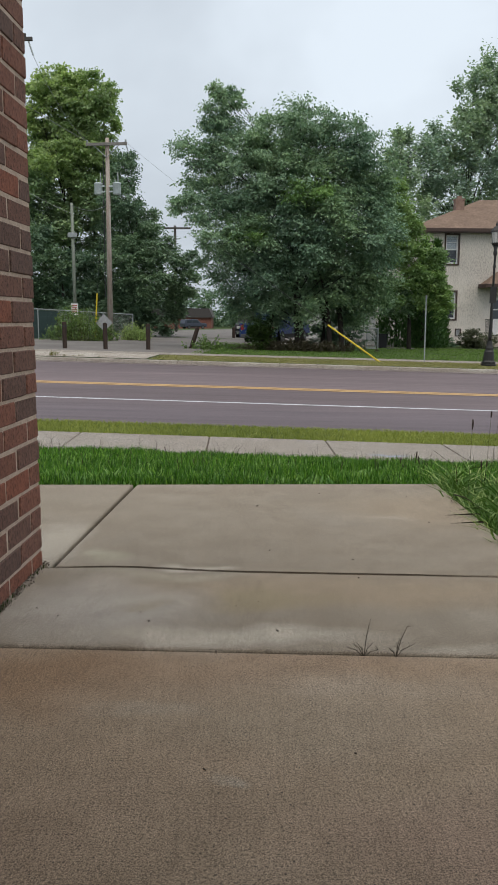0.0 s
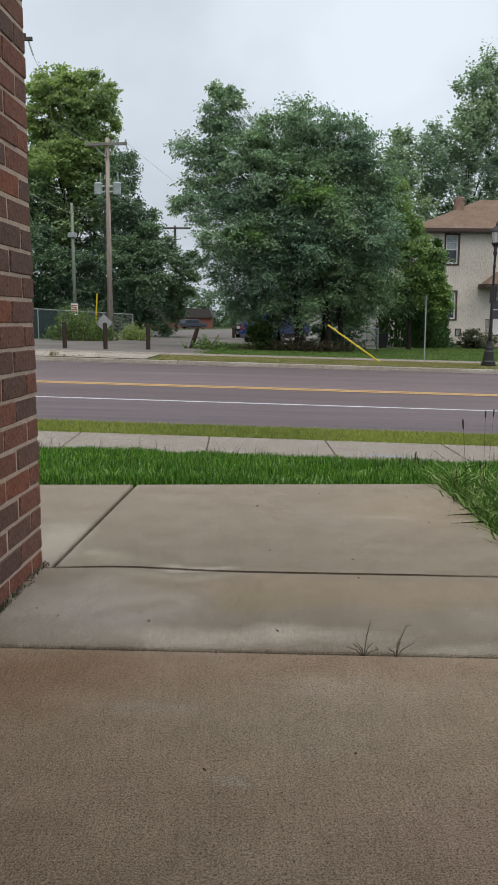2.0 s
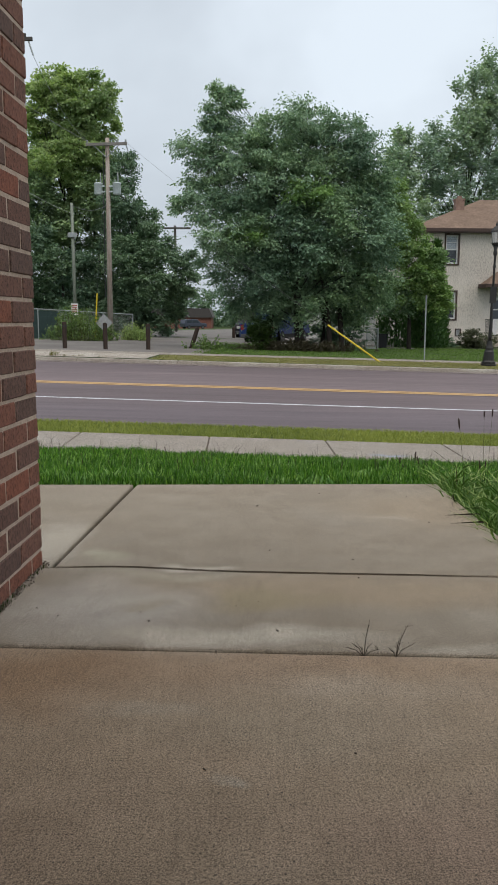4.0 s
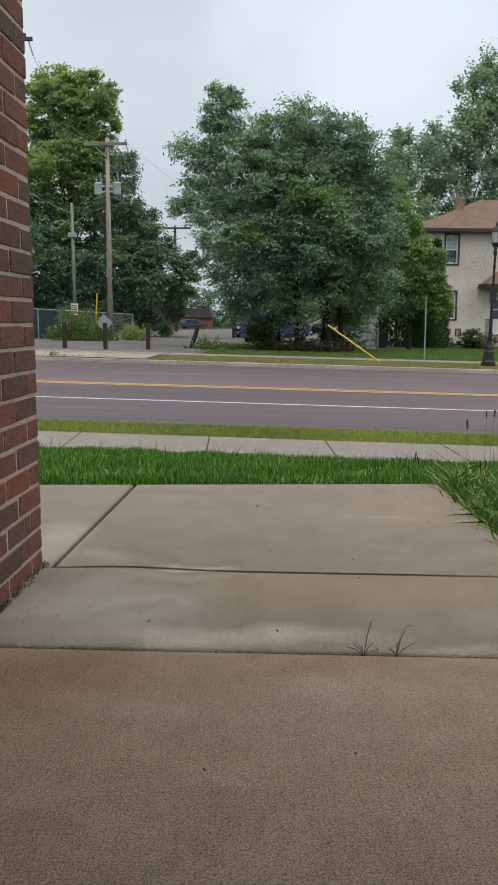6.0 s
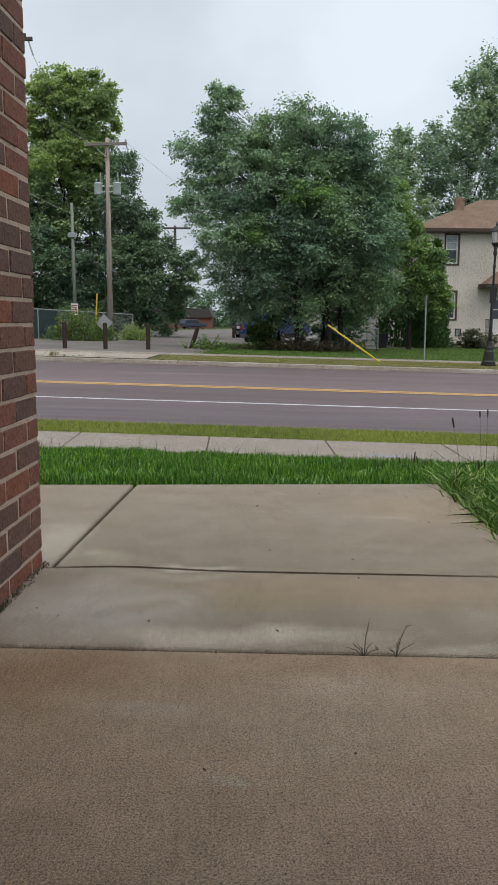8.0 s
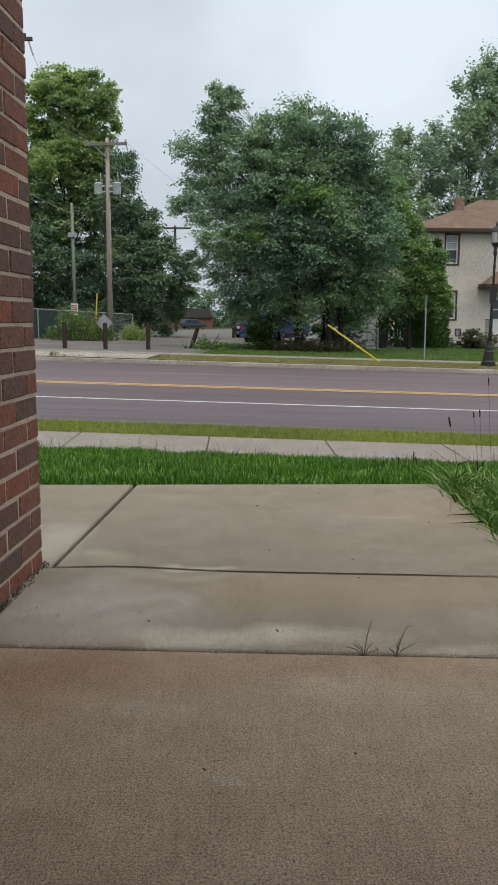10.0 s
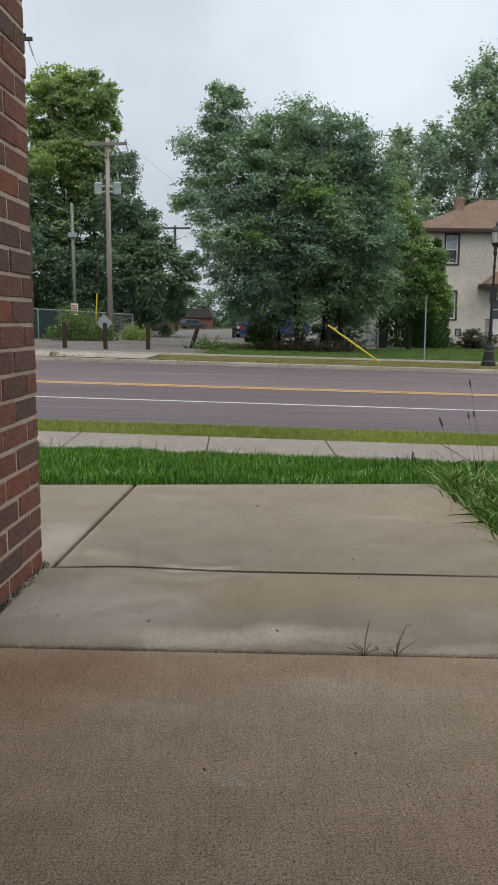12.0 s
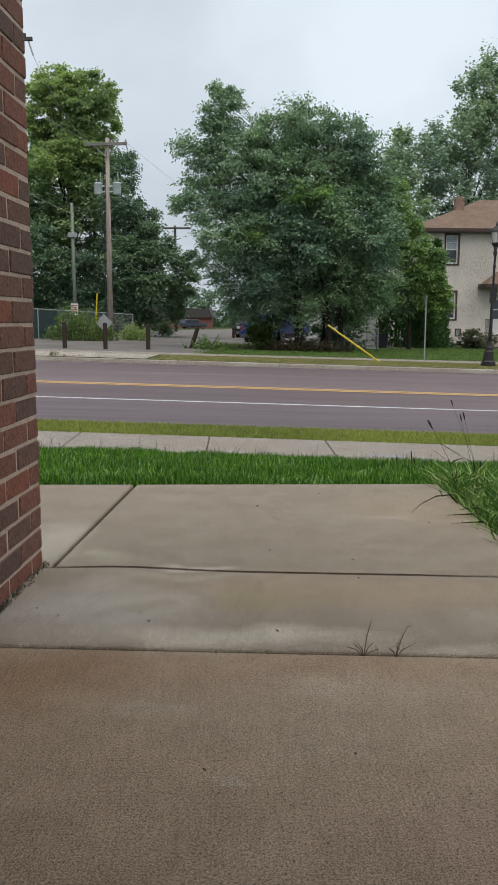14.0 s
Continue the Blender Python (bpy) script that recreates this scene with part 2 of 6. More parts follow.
RANK_GRASS = leaf_paint("rank_grass_blade", (0.028, 0.085, 0.012), (0.17, 0.32, 0.055), 0.6, 0.35, (0.44, 0.57, 0.22))
PALE_GRASS = leaf_paint("pale_grass_blade", (0.09, 0.19, 0.035), (0.40, 0.50, 0.21), 0.5, 0.35)
CLOVER = leaf_paint("clover_leaf", (0.08, 0.21, 0.045), (0.28, 0.45, 0.16), 0.4, 0.4)
STRIP_GRASS = leaf_paint("verge_grass", (0.16, 0.205, 0.04), (0.36, 0.395, 0.11), 0.5, 0.3)
FAR_GRASS = leaf_paint("far_grass", (0.19, 0.19, 0.075), (0.33, 0.32, 0.14), 0.5, 0.1)
LAWN_GRASS = leaf_paint("mown_grass", (0.075, 0.15, 0.03), (0.16, 0.26, 0.065), 0.5, 0.2)
WEED_GREEN = leaf_paint("weed_green", (0.03, 0.06, 0.014), (0.06, 0.10, 0.025), 0.4, 0.2)
STRAW = leaf_paint("weed_stem", (0.05, 0.055, 0.02), (0.10, 0.09, 0.04), 0.4, 0.2)
SEED = rough_paint("seed_head", (0.035, 0.022, 0.018), (0.07, 0.045, 0.035), 60, 300, 0.9)
LOT = rough_paint("worn_lot", (0.13, 0.118, 0.11), (0.20, 0.183, 0.17), 0.5, 25, 0.95, 0.4, 0.01)
BARK = rough_paint("bark", (0.020, 0.016, 0.013), (0.040, 0.032, 0.026), 4, 30, 0.95, 0.8, 0.03, stretch=(1, 1, 0.2))
LEAF_ELM = leaf_paint("elm_leaf", (0.14, 0.245, 0.165), (0.335, 0.465, 0.32), 0.8, 0.3, rough=0.5, through_leaf=0.3)
# brighter, yellower green for three lobes on the elm's front
LEAF_ELM_BRIGHT = leaf_paint("bright_elm_leaf", (0.21, 0.36, 0.11), (0.40, 0.57, 0.22), 0.5, 0.4, through_leaf=0.45)
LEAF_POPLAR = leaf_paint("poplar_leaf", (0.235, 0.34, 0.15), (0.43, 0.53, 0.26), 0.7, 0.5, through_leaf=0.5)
# darker, less yellow green for the poplar's lower lobes
LEAF_POPLAR_LOW = leaf_paint("low_poplar_leaf", (0.14, 0.23, 0.13), (0.27, 0.375, 0.20), 0.7, 0.6, through_leaf=0.3)
LEAF_DARK = leaf_paint("dark_leaf", (0.09, 0.165, 0.11), (0.21, 0.31, 0.20), 0.7, 0.4, rough=0.5, through_leaf=0.25)
LEAF_MAPLE = leaf_paint("maple_leaf", (0.24, 0.34, 0.28), (0.45, 0.56, 0.48), 0.7, 0.7, rough=0.4, through_leaf=0.45)
LEAF_LIGHT = leaf_paint("light_leaf", (0.14, 0.25, 0.085), (0.29, 0.42, 0.16), 0.6, 0.6, through_leaf=0.35)
CEDAR = leaf_paint("cedar_leaf", (0.03, 0.08, 0.022), (0.075, 0.155, 0.04))
POLE_WOOD = rough_paint("weathered_pole_wood", (0.26, 0.185, 0.14), (0.50, 0.465, 0.43), 1.3, 30, 0.95, 0.6, 0.012, stretch=(5, 5, 0.35))
POST_WOOD = rough_paint("brown_post_wood", (0.030, 0.019, 0.015), (0.05, 0.032, 0.024), 5, 40, 0.9, 0.4, 0.01, stretch=(4, 4, 0.5))
GREY_WOOD = rough_paint("grey_weathered_wood", (0.17, 0.16, 0.145), (0.26, 0.25, 0.23), 3, 50, 0.95, 0.5, 0.01, stretch=(0.4, 6, 6))
DARK_POLE = rough_paint("dark_pole_wood", (0.06, 0.055, 0.05), (0.10, 0.092, 0.085), 2, 40, 0.95)
ALU = plain("bare_aluminium_cable", (0.22, 0.235, 0.24), 0.5)
STEEL = rough_paint("galvanised_steel", (0.30, 0.33, 0.33), (0.40, 0.43, 0.43), 6, 70, 0.5, 0.1, 0.002, 0.5)
GREEN_STEEL = rough_paint("greenish_steel", (0.165, 0.19, 0.155), (0.22, 0.25, 0.205), 6, 70, 0.6, 0.1, 0.002, 0.1)
TANK = rough_paint("transformer_grey", (0.50, 0.57, 0.58), (0.60, 0.67, 0.68), 4, 60, 0.5)
CERAMIC = plain("porcelain", (0.35, 0.38, 0.38), 0.25)
WIRE = plain("wire", (0.03, 0.032, 0.034), 0.6)
BLACK_IRON = rough_paint("black_cast_iron", (0.012, 0.012, 0.012), (0.025, 0.024, 0.022), 8, 80, 0.45)
YELLOW_TUBE = plain("yellow_plastic", (0.62, 0.47, 0.02), 0.45)
def stucco_paint():
    """Coarse dashed stucco, grey-tan with dark trowel marks that are denser in patches."""
    m, nt, b = shade("grey_stucco", 0.95, 0.0, 0.2)
    dash, fine, patch = noise_of(nt, 15.0, 4, 0.7, (1, 1, 0.5)), noise_of(nt, 40, 3, 0.7), noise_of(nt, 0.4, 4, 0.6)
    col = ramp_of(nt, patch, [(0.35, (0.62, 0.565, 0.505)), (0.65, (0.74, 0.68, 0.615))])
    marks = blend(nt, ramp_of(nt, dash, [(0.38, (1, 1, 1)), (0.52, (0, 0, 0))]), ramp_of(nt, patch, [(0.40, (0.5, 0.5, 0.5)), (0.58, (0.10, 0.10, 0.10))]))
    col = blend(nt, col, (0.20, 0.18, 0.16), marks, "MIX")
    col = blend(nt, col, ramp_of(nt, fine, [(0.3, (0.8, 0.8, 0.8)), (0.7, (1.12, 1.12, 1.12))]))
    nt.links.new(col, b.inputs["Base Color"])
    relief(nt, b, dash, 0.9, 0.05)
    return m


STUCCO = stucco_paint()
ROOFING = shingle_paint()
TRIM_BROWN = plain("dark_brown_trim", (0.055, 0.03, 0.022), 0.6)
TRIM_WHITE = plain("white_trim", (0.72, 0.72, 0.72), 0.5)
GLASS = glass_paint()
SCREEN = screen_paint()
PANE = pane_paint()
BARBERRY = leaf_paint("barberry_leaf", (0.07, 0.085, 0.045), (0.15, 0.15, 0.09), 0.6)
DRY_BRUSH = leaf_paint("dry_brush_leaf", (0.028, 0.026, 0.016), (0.075, 0.062, 0.036))
WEED_LEAF = leaf_paint("weed_leaf", (0.075, 0.145, 0.04), (0.20, 0.30, 0.10))
SIDING = rough_paint("white_siding", (0.58, 0.58, 0.57), (0.70, 0.70, 0.69), 2, 30, 0.6, 0.1)
CHIMNEY = rough_paint("chimney_brick", (0.23, 0.145, 0.115), (0.33, 0.225, 0.18), 6, 30, 0.9)
WHITE_SIGN = rough_paint("white_sign", (0.60, 0.59, 0.57), (0.74, 0.73, 0.71), 7, 90, 0.6)
RED_INK = plain("faded_red", (0.40, 0.12, 0.10), 0.6)
SIGN_BACK = rough_paint("bare_aluminium", (0.36, 0.36, 0.36), (0.48, 0.48, 0.48), 8, 60, 0.45, 0.1, 0.002, 0.6)
SLATS = rough_paint("green_fence_slats", (0.022, 0.045, 0.044), (0.035, 0.065, 0.062), 3, 30, 0.6)
RED_WALL = rough_paint("red_brick_far", (0.18, 0.072, 0.055), (0.235, 0.10, 0.078), 0.6, 8, 0.95)
DARK_ROOF = plain("dark_roof", (0.06, 0.052, 0.05), 0.8)
BLUE_CAR = plain("dark_blue_lacquer", (0.014, 0.038, 0.150), 0.4, 0.1, 0.35)
NAVY_CAR = plain("navy_lacquer", (0.03, 0.038, 0.065), 0.3, 0.1, 0.7)
BLACK_CAR = plain("black_lacquer", (0.010, 0.010, 0.011), 0.5, 0.0, 0.3)
TYRE = plain("tyre_rubber", (0.012, 0.012, 0.012), 0.9)
RIM = plain("alloy", (0.10, 0.10, 0.105), 0.5, 0.5)
LAMP_RED = plain("red_lamp", (0.30, 0.01, 0.008), 0.3)
LAMP_CLEAR = plain("clear_lamp", (0.6, 0.6, 0.58), 0.2)
SOFFIT = rough_paint("porch_soffit", (0.24, 0.19, 0.15), (0.30, 0.24, 0.19), 2, 50, 0.9)
DIRT = rough_paint("dirt", (0.075, 0.057, 0.043), (0.15, 0.118, 0.09), 45, 140, 1.0, 0.8, 0.01)


# ---- building helpers ----
def part(name, bm, material, parent=None, label="", smooth=False, at=None):
    me = bpy.data.meshes.new(name)
    bm.to_mesh(me)
    bm.free()
    me.materials.append(material)
    if smooth:
        me.polygons.foreach_set("use_smooth", [True] * len(me.polygons))
    ob = new(name, me)
    if parent:
        ob.parent = parent
    if at is not None:
        ob.matrix_basis = at
    if label:
        tagged(ob, label)
    return ob


def thing(name, m, label, category, group="", kind=""):
    ob = new(name)
    ob.empty_display_size = 0.2
    ob.matrix_basis = m
    return tagged(ob, label, category, group, kind)


def box(bm, x0, x1, y0, y1, z0, z1, bevel=0.0):
    r = bmesh.ops.create_cube(bm, size=1.0, matrix=Matrix.Translation(((x0 + x1) / 2, (y0 + y1) / 2, (z0 + z1) / 2)) @ Matrix.Diagonal((x1 - x0, y1 - y0, z1 - z0, 1)))
    if bevel:
        es = list({e for v in r["verts"] for e in v.link_edges})
        bmesh.ops.bevel(bm, geom=es, offset=bevel, segments=2, affect="EDGES", profile=0.5)
    return bm


def boxed(*a, **k):
    return box(bmesh.new(), *a, **k)


def rod(bm, a, b, r0, r1=None, n=10, caps=True):
    """A tapered round bar from a to b."""
    a, b = Vector(a), Vector(b)
    d = b - a
    q = d.to_track_quat("Z", "Y").to_matrix().to_4x4()
    bmesh.ops.create_cone(bm, cap_ends=caps, segments=n, radius1=r0, radius2=r0 if r1 is None else r1, depth=d.length, matrix=Matrix.Translation((a + b) / 2) @ q)
    return bm


def tube(bm, pts, radii, n=7):
    """A bent tapered tube through pts."""
    pts = [Vector(p) for p in pts]
    rings = []
    for i, p in enumerate(pts):
        d = (pts[min(i + 1, len(pts) - 1)] - pts[max(i - 1, 0)]).normalized()
        q = d.to_track_quat("Z", "Y")
        rings.append([bm.verts.new(p + q @ Vector((math.cos(k * math.tau / n) * radii[i], math.sin(k * math.tau / n) * radii[i], 0))) for k in range(n)])
    for a, b in zip(rings, rings[1:]):
        for k in range(n):
            bm.faces.new((a[k], a[(k + 1) % n], b[(k + 1) % n], b[k]))
    bm.faces.new(rings[0][::-1])
    bm.faces.new(rings[-1])
    return bm


def prism(bm, outline, y0, y1):
    """An outline of (x, z) pushed from y0 to y1."""
    a = [bm.verts.new((x, y0, z)) for x, z in outline]
    b = [bm.verts.new((x, y1, z)) for x, z in outline]
    n = len(outline)
    bm.faces.new(a)
    bm.faces.new(b[::-1])
    for i in range(n):
        bm.faces.new((a[(i + 1) % n], a[i], b[i], b[(i + 1) % n]))
    bmesh.ops.recalc_face_normals(bm, faces=bm.faces[:])
    return bm


def lathe(bm, profile, n=20):
    rings = [[bm.verts.new((r * math.cos(k * math.tau / n), r * math.sin(k * math.tau / n), z)) for k in range(n)] for r, z in profile]
    for a, b in zip(rings, rings[1:]):
        for k in range(n):
            bm.faces.new((a[k], a[(k + 1) % n], b[(k + 1) % n], b[k]))
    bm.faces.new(rings[0][::-1])
    bm.faces.new(rings[-1])
    return bm


def raw(name, verts, faces, material, parent=None, at=None):
    """One mesh object from arrays; faces all of one size."""
    me = bpy.data.meshes.new(name)
    me.from_pydata(verts.tolist() if hasattr(verts, "tolist") else verts, [], faces.tolist() if hasattr(faces, "tolist") else faces)
    me.materials.append(material)
    ob = new(name, me)
    if parent:
        ob.parent = parent
    if at is not None:
        ob.matrix_basis = at
    return ob


# ---- the lie of the land: u runs along the street, v away from the porch ----
STREET = 0.058
CU, SU = math.cos(STREET), math.sin(STREET)
PROFILE = [(-60, -0.07), (3.86, -0.07), (4.0, -0.06), (5.5, -0.28), (8.35, -0.65), (9.75, -0.65), (10.58, -0.625), (10.61, -0.78), (18.6, -0.74), (25.2, -0.70), (25.36, -0.59), (27.0, -0.575), (29.3, -0.57), (40, -0.55), (48, -0.50), (60, -0.55), (100, -0.82), (160, -1.27), (170, -1.34), (3000, -1.34)]


def xy(u, v):
    return u * CU + v * SU, -u * SU + v * CU


def lie(u, v):
    """Height of the ground at (u, v): the street falls along u."""
    z = float(np.interp(v, [p[0] for p in PROFILE], [p[1] for p in PROFILE]))
    f = min(max((v - 3.9) / 4.6, 0), 1)
    f *= min(max((160 - v) / 100, 0), 1)
    return z - 0.024 * max(min(u, 45), -45) * f * f * (3 - 2 * f)


def at(u, v, dz=0.0, turn=0.0):
    """A pose on the ground, turned with the street."""
    x, y = xy(u, v)
    return pose(x, y, lie(u, v) + dz, 0, 0, -math.degrees(STREET) + turn)


def sheet(name, us, vs, dz, material, label="", category="", thick=0.0, kind="structure"):
    """A strip of surface that follows the ground."""
    bm = bmesh.new()
    g = [[bm.verts.new((*xy(u, v), lie(u, v) + (dz(u, v) if callable(dz) else dz))) for u in us] for v in vs]
    for j in range(len(vs) - 1):
        for i in range(len(us) - 1):
            bm.faces.new((g[j][i], g[j][i + 1], g[j + 1][i + 1], g[j + 1][i]))
    if thick:
        r = bmesh.ops.extrude_face_region(bm, geom=bm.faces[:])
        for e in r["geom"]:
            if isinstance(e, bmesh.types.BMVert):
                e.co.z += thick
        bmesh.ops.recalc_face_normals(bm, faces=bm.faces[:])
    ob = part(name, bm, material)
    return tagged(ob, label, category, "", kind)


def steps(a, b, n):
    return [a + (b - a) * i / n for i in range(n + 1)]


# ---- ground, road, kerbs, sidewalks ----
ULONG = [-1500, -400, -120] + steps(-60, 60, 60) + [120, 400, 1500]
UROAD = [-400, -120] + steps(-60, 60, 40) + [120, 400]
GROUND_V = [-60, -10, 3.86] + steps(4.0, 8.35, 18) + [9.75, 10.58, 10.61, 18.6, 25.2, 25.36, 27, 29.3, 33, 40, 48, 60, 80, 100, 130, 160, 170, 400, 3000]


def ground_dip(u, v):
    dz = noise.noise(Vector((u * 0.8, v * 0.8, 0))) * 0.03 if 4.2 < v < 8.2 else 0.0
    return dz - (0.09 if 10.60 < v < 25.3 else 0.0)


sheet("ground", ULONG, GROUND_V, ground_dip, LAWN, "grassy ground falling gently along the street", "ground")
sheet("far_verge", steps(-4.3, 14, 30), [25.45, 26.2, 27.0, 28.1], 0.006, DRY_TURF, "dry olive-tan turf between the kerb and the far sidewalk", "verge")
sheet("road", UROAD, [10.76, 14.5, 18.6, 22, 24.75], 0.0, ROAD, "worn greyish-purple asphalt street", "road")
sheet("road_mark", steps(-7.75, -7.2, 2), [22.9, 23.05], 0.005, WHITE_LINE, "short worn white paint mark on the asphalt", "road line")
sheet("road_line_white", UROAD, [14.83, 14.95], 0.005, WHITE_LINE, "white painted lane line on the asphalt", "road line")
sheet("road_line_yellow", UROAD, [17.72, 17.94], 0.006, YELLOW_LINE, "faded yellow centre line on the asphalt", "road line")
sheet("road_line_yellow_far", UROAD, [17.99, 18.21], 0.006, YELLOW_LINE, "faded yellow centre line on the asphalt", "road line")


def kerb_run(name, v0, v1, gap, label):
    """A run of kerb stones, each a piece under one run."""
    run = thing(name, Matrix(), label, "kerb", kind="structure")
    length = 3.05
    for i in range(-9, 10):
        u0, u1 = i * length + gap, (i + 1) * length - 0.012 + gap
        bm = bmesh.new()
        c = [(*xy(u, v), lie(u, 24.0 if v0 > 20 else 10.58)) for v in (v0, v1) for u in (u0, u1)]
        top, low = [], []
        for x, y, z in c:
            zz = z + (0.115 if v0 > 20 else -0.035)
            top.append(bm.verts.new((x, y, zz)))
            low.append(bm.verts.new((x, y, zz - 0.3)))
        bm.faces.new((top[0], top[1], top[3], top[2]))
        for a, b in ((0, 1), (1, 3), (3, 2), (2, 0)):
            bm.faces.new((low[a], low[b], top[b], top[a]))
        bmesh.ops.bevel(bm, geom=[e for e in bm.edges if all(v in top for v in e.verts)], offset=0.02, segments=2, affect="EDGES", profile=0.5)
        bmesh.ops.recalc_face_normals(bm, faces=bm.faces[:])
        part("kerb_stone", bm, KERB, run)
    return run


kerb_run("kerb_near", 10.60, 10.76, 0.4, "concrete kerb along the mown verge")
kerb_run("kerb_far", 25.20, 25.37, -0.55, "pale concrete kerb along the street")
sheet("gutter_far", UROAD, [24.75, 25.20], 0.008, GUTTER, "dusty grey-pink concrete gutter pan beside the kerb", "gutter")


def sidewalk(name, v0, v1, joints, skew, dz, label, material):
    """Slabs between the joints given along the street; skew: how far a joint runs along the street per metre across it."""
    walkway = thing(name, Matrix(), label, "sidewalk", kind="structure")
    vm = (v0 + v1) / 2
    for a, b in zip(joints, joints[1:]):
        bm = bmesh.new()
        top = [bm.verts.new((*xy(u + skew * (v - vm), v), lie(u, v) + dz)) for u, v in ((a, v0), (b - 0.014, v0), (b - 0.014, v1), (a, v1))]
        low = [bm.verts.new(v.co - Vector((0, 0, 0.1))) for v in top]
        bm.faces.new(top)
        for k in range(4):
            bm.faces.new((low[k], low[(k + 1) % 4], top[(k + 1) % 4], top[k]))
        bmesh.ops.bevel(bm, geom=[e for e in bm.edges if all(v in top for v in e.verts)], offset=0.012, segments=2, affect="EDGES", profile=0.5)
        bmesh.ops.recalc_face_normals(bm, faces=bm.faces[:])
        part("slab", bm, material, walkway)
    return walkway


NEAR_JOINTS = [-2.49 - 1.46 * i for i in range(6, 0, -1)] + [-2.49, -0.97, 0.376, 1.716] + [1.716 + 1.42 * i for i in range(1, 7)]
sheet("sidewalk_bed", UROAD, [8.36, 9.74], 0.004, DIRT, "dark soil in the sidewalk joints", "soil")
sidewalk("sidewalk_near", 8.35, 9.75, NEAR_JOINTS, -0.074, 0.014, "pale concrete sidewalk slabs between two strips of grass", WALKWAY)
sidewalk("sidewalk_far", 28.1, 29.3, steps(-30.0, 30.0, 40), 0.0, 0.025, "pale concrete sidewalk across the street", WALKWAY)


# ---- porch: slabs, brick wall, soffit ----
def porch_slab(name, corners, material, label):
    bm = bmesh.new()
    top = [bm.verts.new((x, y, 0.0)) for x, y in corners]
    low = [bm.verts.new((x, y, -0.14)) for x, y in corners]
    n = len(corners)
    bm.faces.new(top)
    bm.faces.new(low[::-1])
    for k in range(n):
        bm.faces.new((low[k], low[(k + 1) % n], top[(k + 1) % n], top[k]))
    bmesh.ops.bevel(bm, geom=[e for e in bm.edges if all(v in top for v in e.verts)], offset=0.010, segments=3, affect="EDGES", profile=0.5)
    bmesh.ops.recalc_face_normals(bm, faces=bm.faces[:])
    return tagged(part(name, bm, material), label, "concrete slab", "", "structure")


def j1(x, d=0.0):
    return 1.850 - 0.0515 * x + d


def j2(x, d=0.0):
    return 2.462 - 0.058 * x + d * 1.5 + 0.03 * math.exp(-((x + 0.38) / 0.2) ** 2)


BOW = [-2.2, -0.9, -0.597, -0.5, -0.42, -0.34, -0.26, -0.16, -0.05, 0.1, 0.5, 0.885, 1.6]
porch_slab("floor_near", [(-2.2, -1.2), (1.6, -1.2), (1.6, j1(1.6, -0.005)), (-2.2, j1(-2.2, -0.005))], CONCRETE_NEAR, "brownish pitted concrete porch slab")
porch_slab("floor_middle", [(-2.2, j1(-2.2, 0.005)), (1.6, j1(1.6, 0.005))] + [(x, j2(x, -0.0065)) for x in BOW[::-1]], CONCRETE, "tan-stained concrete slab with pale lime marks")
porch_slab("floor_far", [(x, j2(x, 0.0065)) for x in BOW if -0.6 < x < 0.9] + [(0.868, 3.84), (-0.514, 3.815)], CONCRETE, "tan broom-finished concrete slab ending at the grass")
porch_slab("floor_side", [(-2.2, j2(-2.2, 0.0065)), (-0.613, j2(-0.613, 0.0065)), (-0.530, 3.815), (-2.2, 3.79)], CONCRETE, "tan concrete slab running behind the brick wall")
tagged(part("slab_bed", boxed(-2.2, 0.86, -1.2, 3.78, -0.2, -0.036), DIRT), "dark dirt in the slab joints", "soil", "", "structure")

WALL = pose(-0.6303, 2.5079, 0, 0, 0, -math.degrees(0.05))
COURSE, BRICK_L, JOINT, DEPTH = 0.0677, 0.2032, 0.0105, 0.0925
wall = thing("wall_brick", WALL, "dark red and brown brick wall with tan mortar", "brick wall", kind="structure")
bm = bmesh.new()
box(bm, -0.297, -0.0028, -3.6, -0.0035, -0.12, 2.60)
part("mortar", bm, MORTAR, wall, "tan mortar set back in the joints")


def brick_mesh(length, width, seed):
    rnd = random.Random(seed)
    bm = box(bmesh.new(), 0, width, 0, length, 0, COURSE - JOINT)
    for v in bm.verts:
        v.co += Vector((rnd.uniform(-1, 1), rnd.uniform(-1, 1), rnd.uniform(-1, 1))) * 0.0014
    bmesh.ops.bevel(bm, geom=bm.edges[:], offset=0.0028, segments=1, affect="EDGES")
    me = bpy.data.meshes.new("brick")
    bm.to_mesh(me)
    bm.free()
    me.materials.append(BRICK)
    return me


STRETCHERS = [brick_mesh(BRICK_L - JOINT, DEPTH, i) for i in range(6)]
HALVES = [brick_mesh(BRICK_L / 2 - JOINT, DEPTH, 20 + i) for i in range(4)]
bricks = random.Random(4)
for k in range(-1, 37):
    z = 0.0588 + k * COURSE + JOINT / 2
    # face towards the porch, running back from the corner
    y = 0.0
    first = k % 2 == 1
    i = 0
    while y > -1.15:
        half = first and i == 0
        step = BRICK_L / 2 if half else BRICK_L
        ob = new("brick", bricks.choice(HALVES if half else STRETCHERS))
        ob.parent = wall
        ob.matrix_basis = pose(-DEPTH + bricks.uniform(-0.0015, 0.0015), y - step + JOINT, z + bricks.uniform(-0.001, 0.001), 0, 0, bricks.uniform(-0.3, 0.3))
        y -= step
        i += 1
# the rest of the wall face, joined
verts, faces = [], []


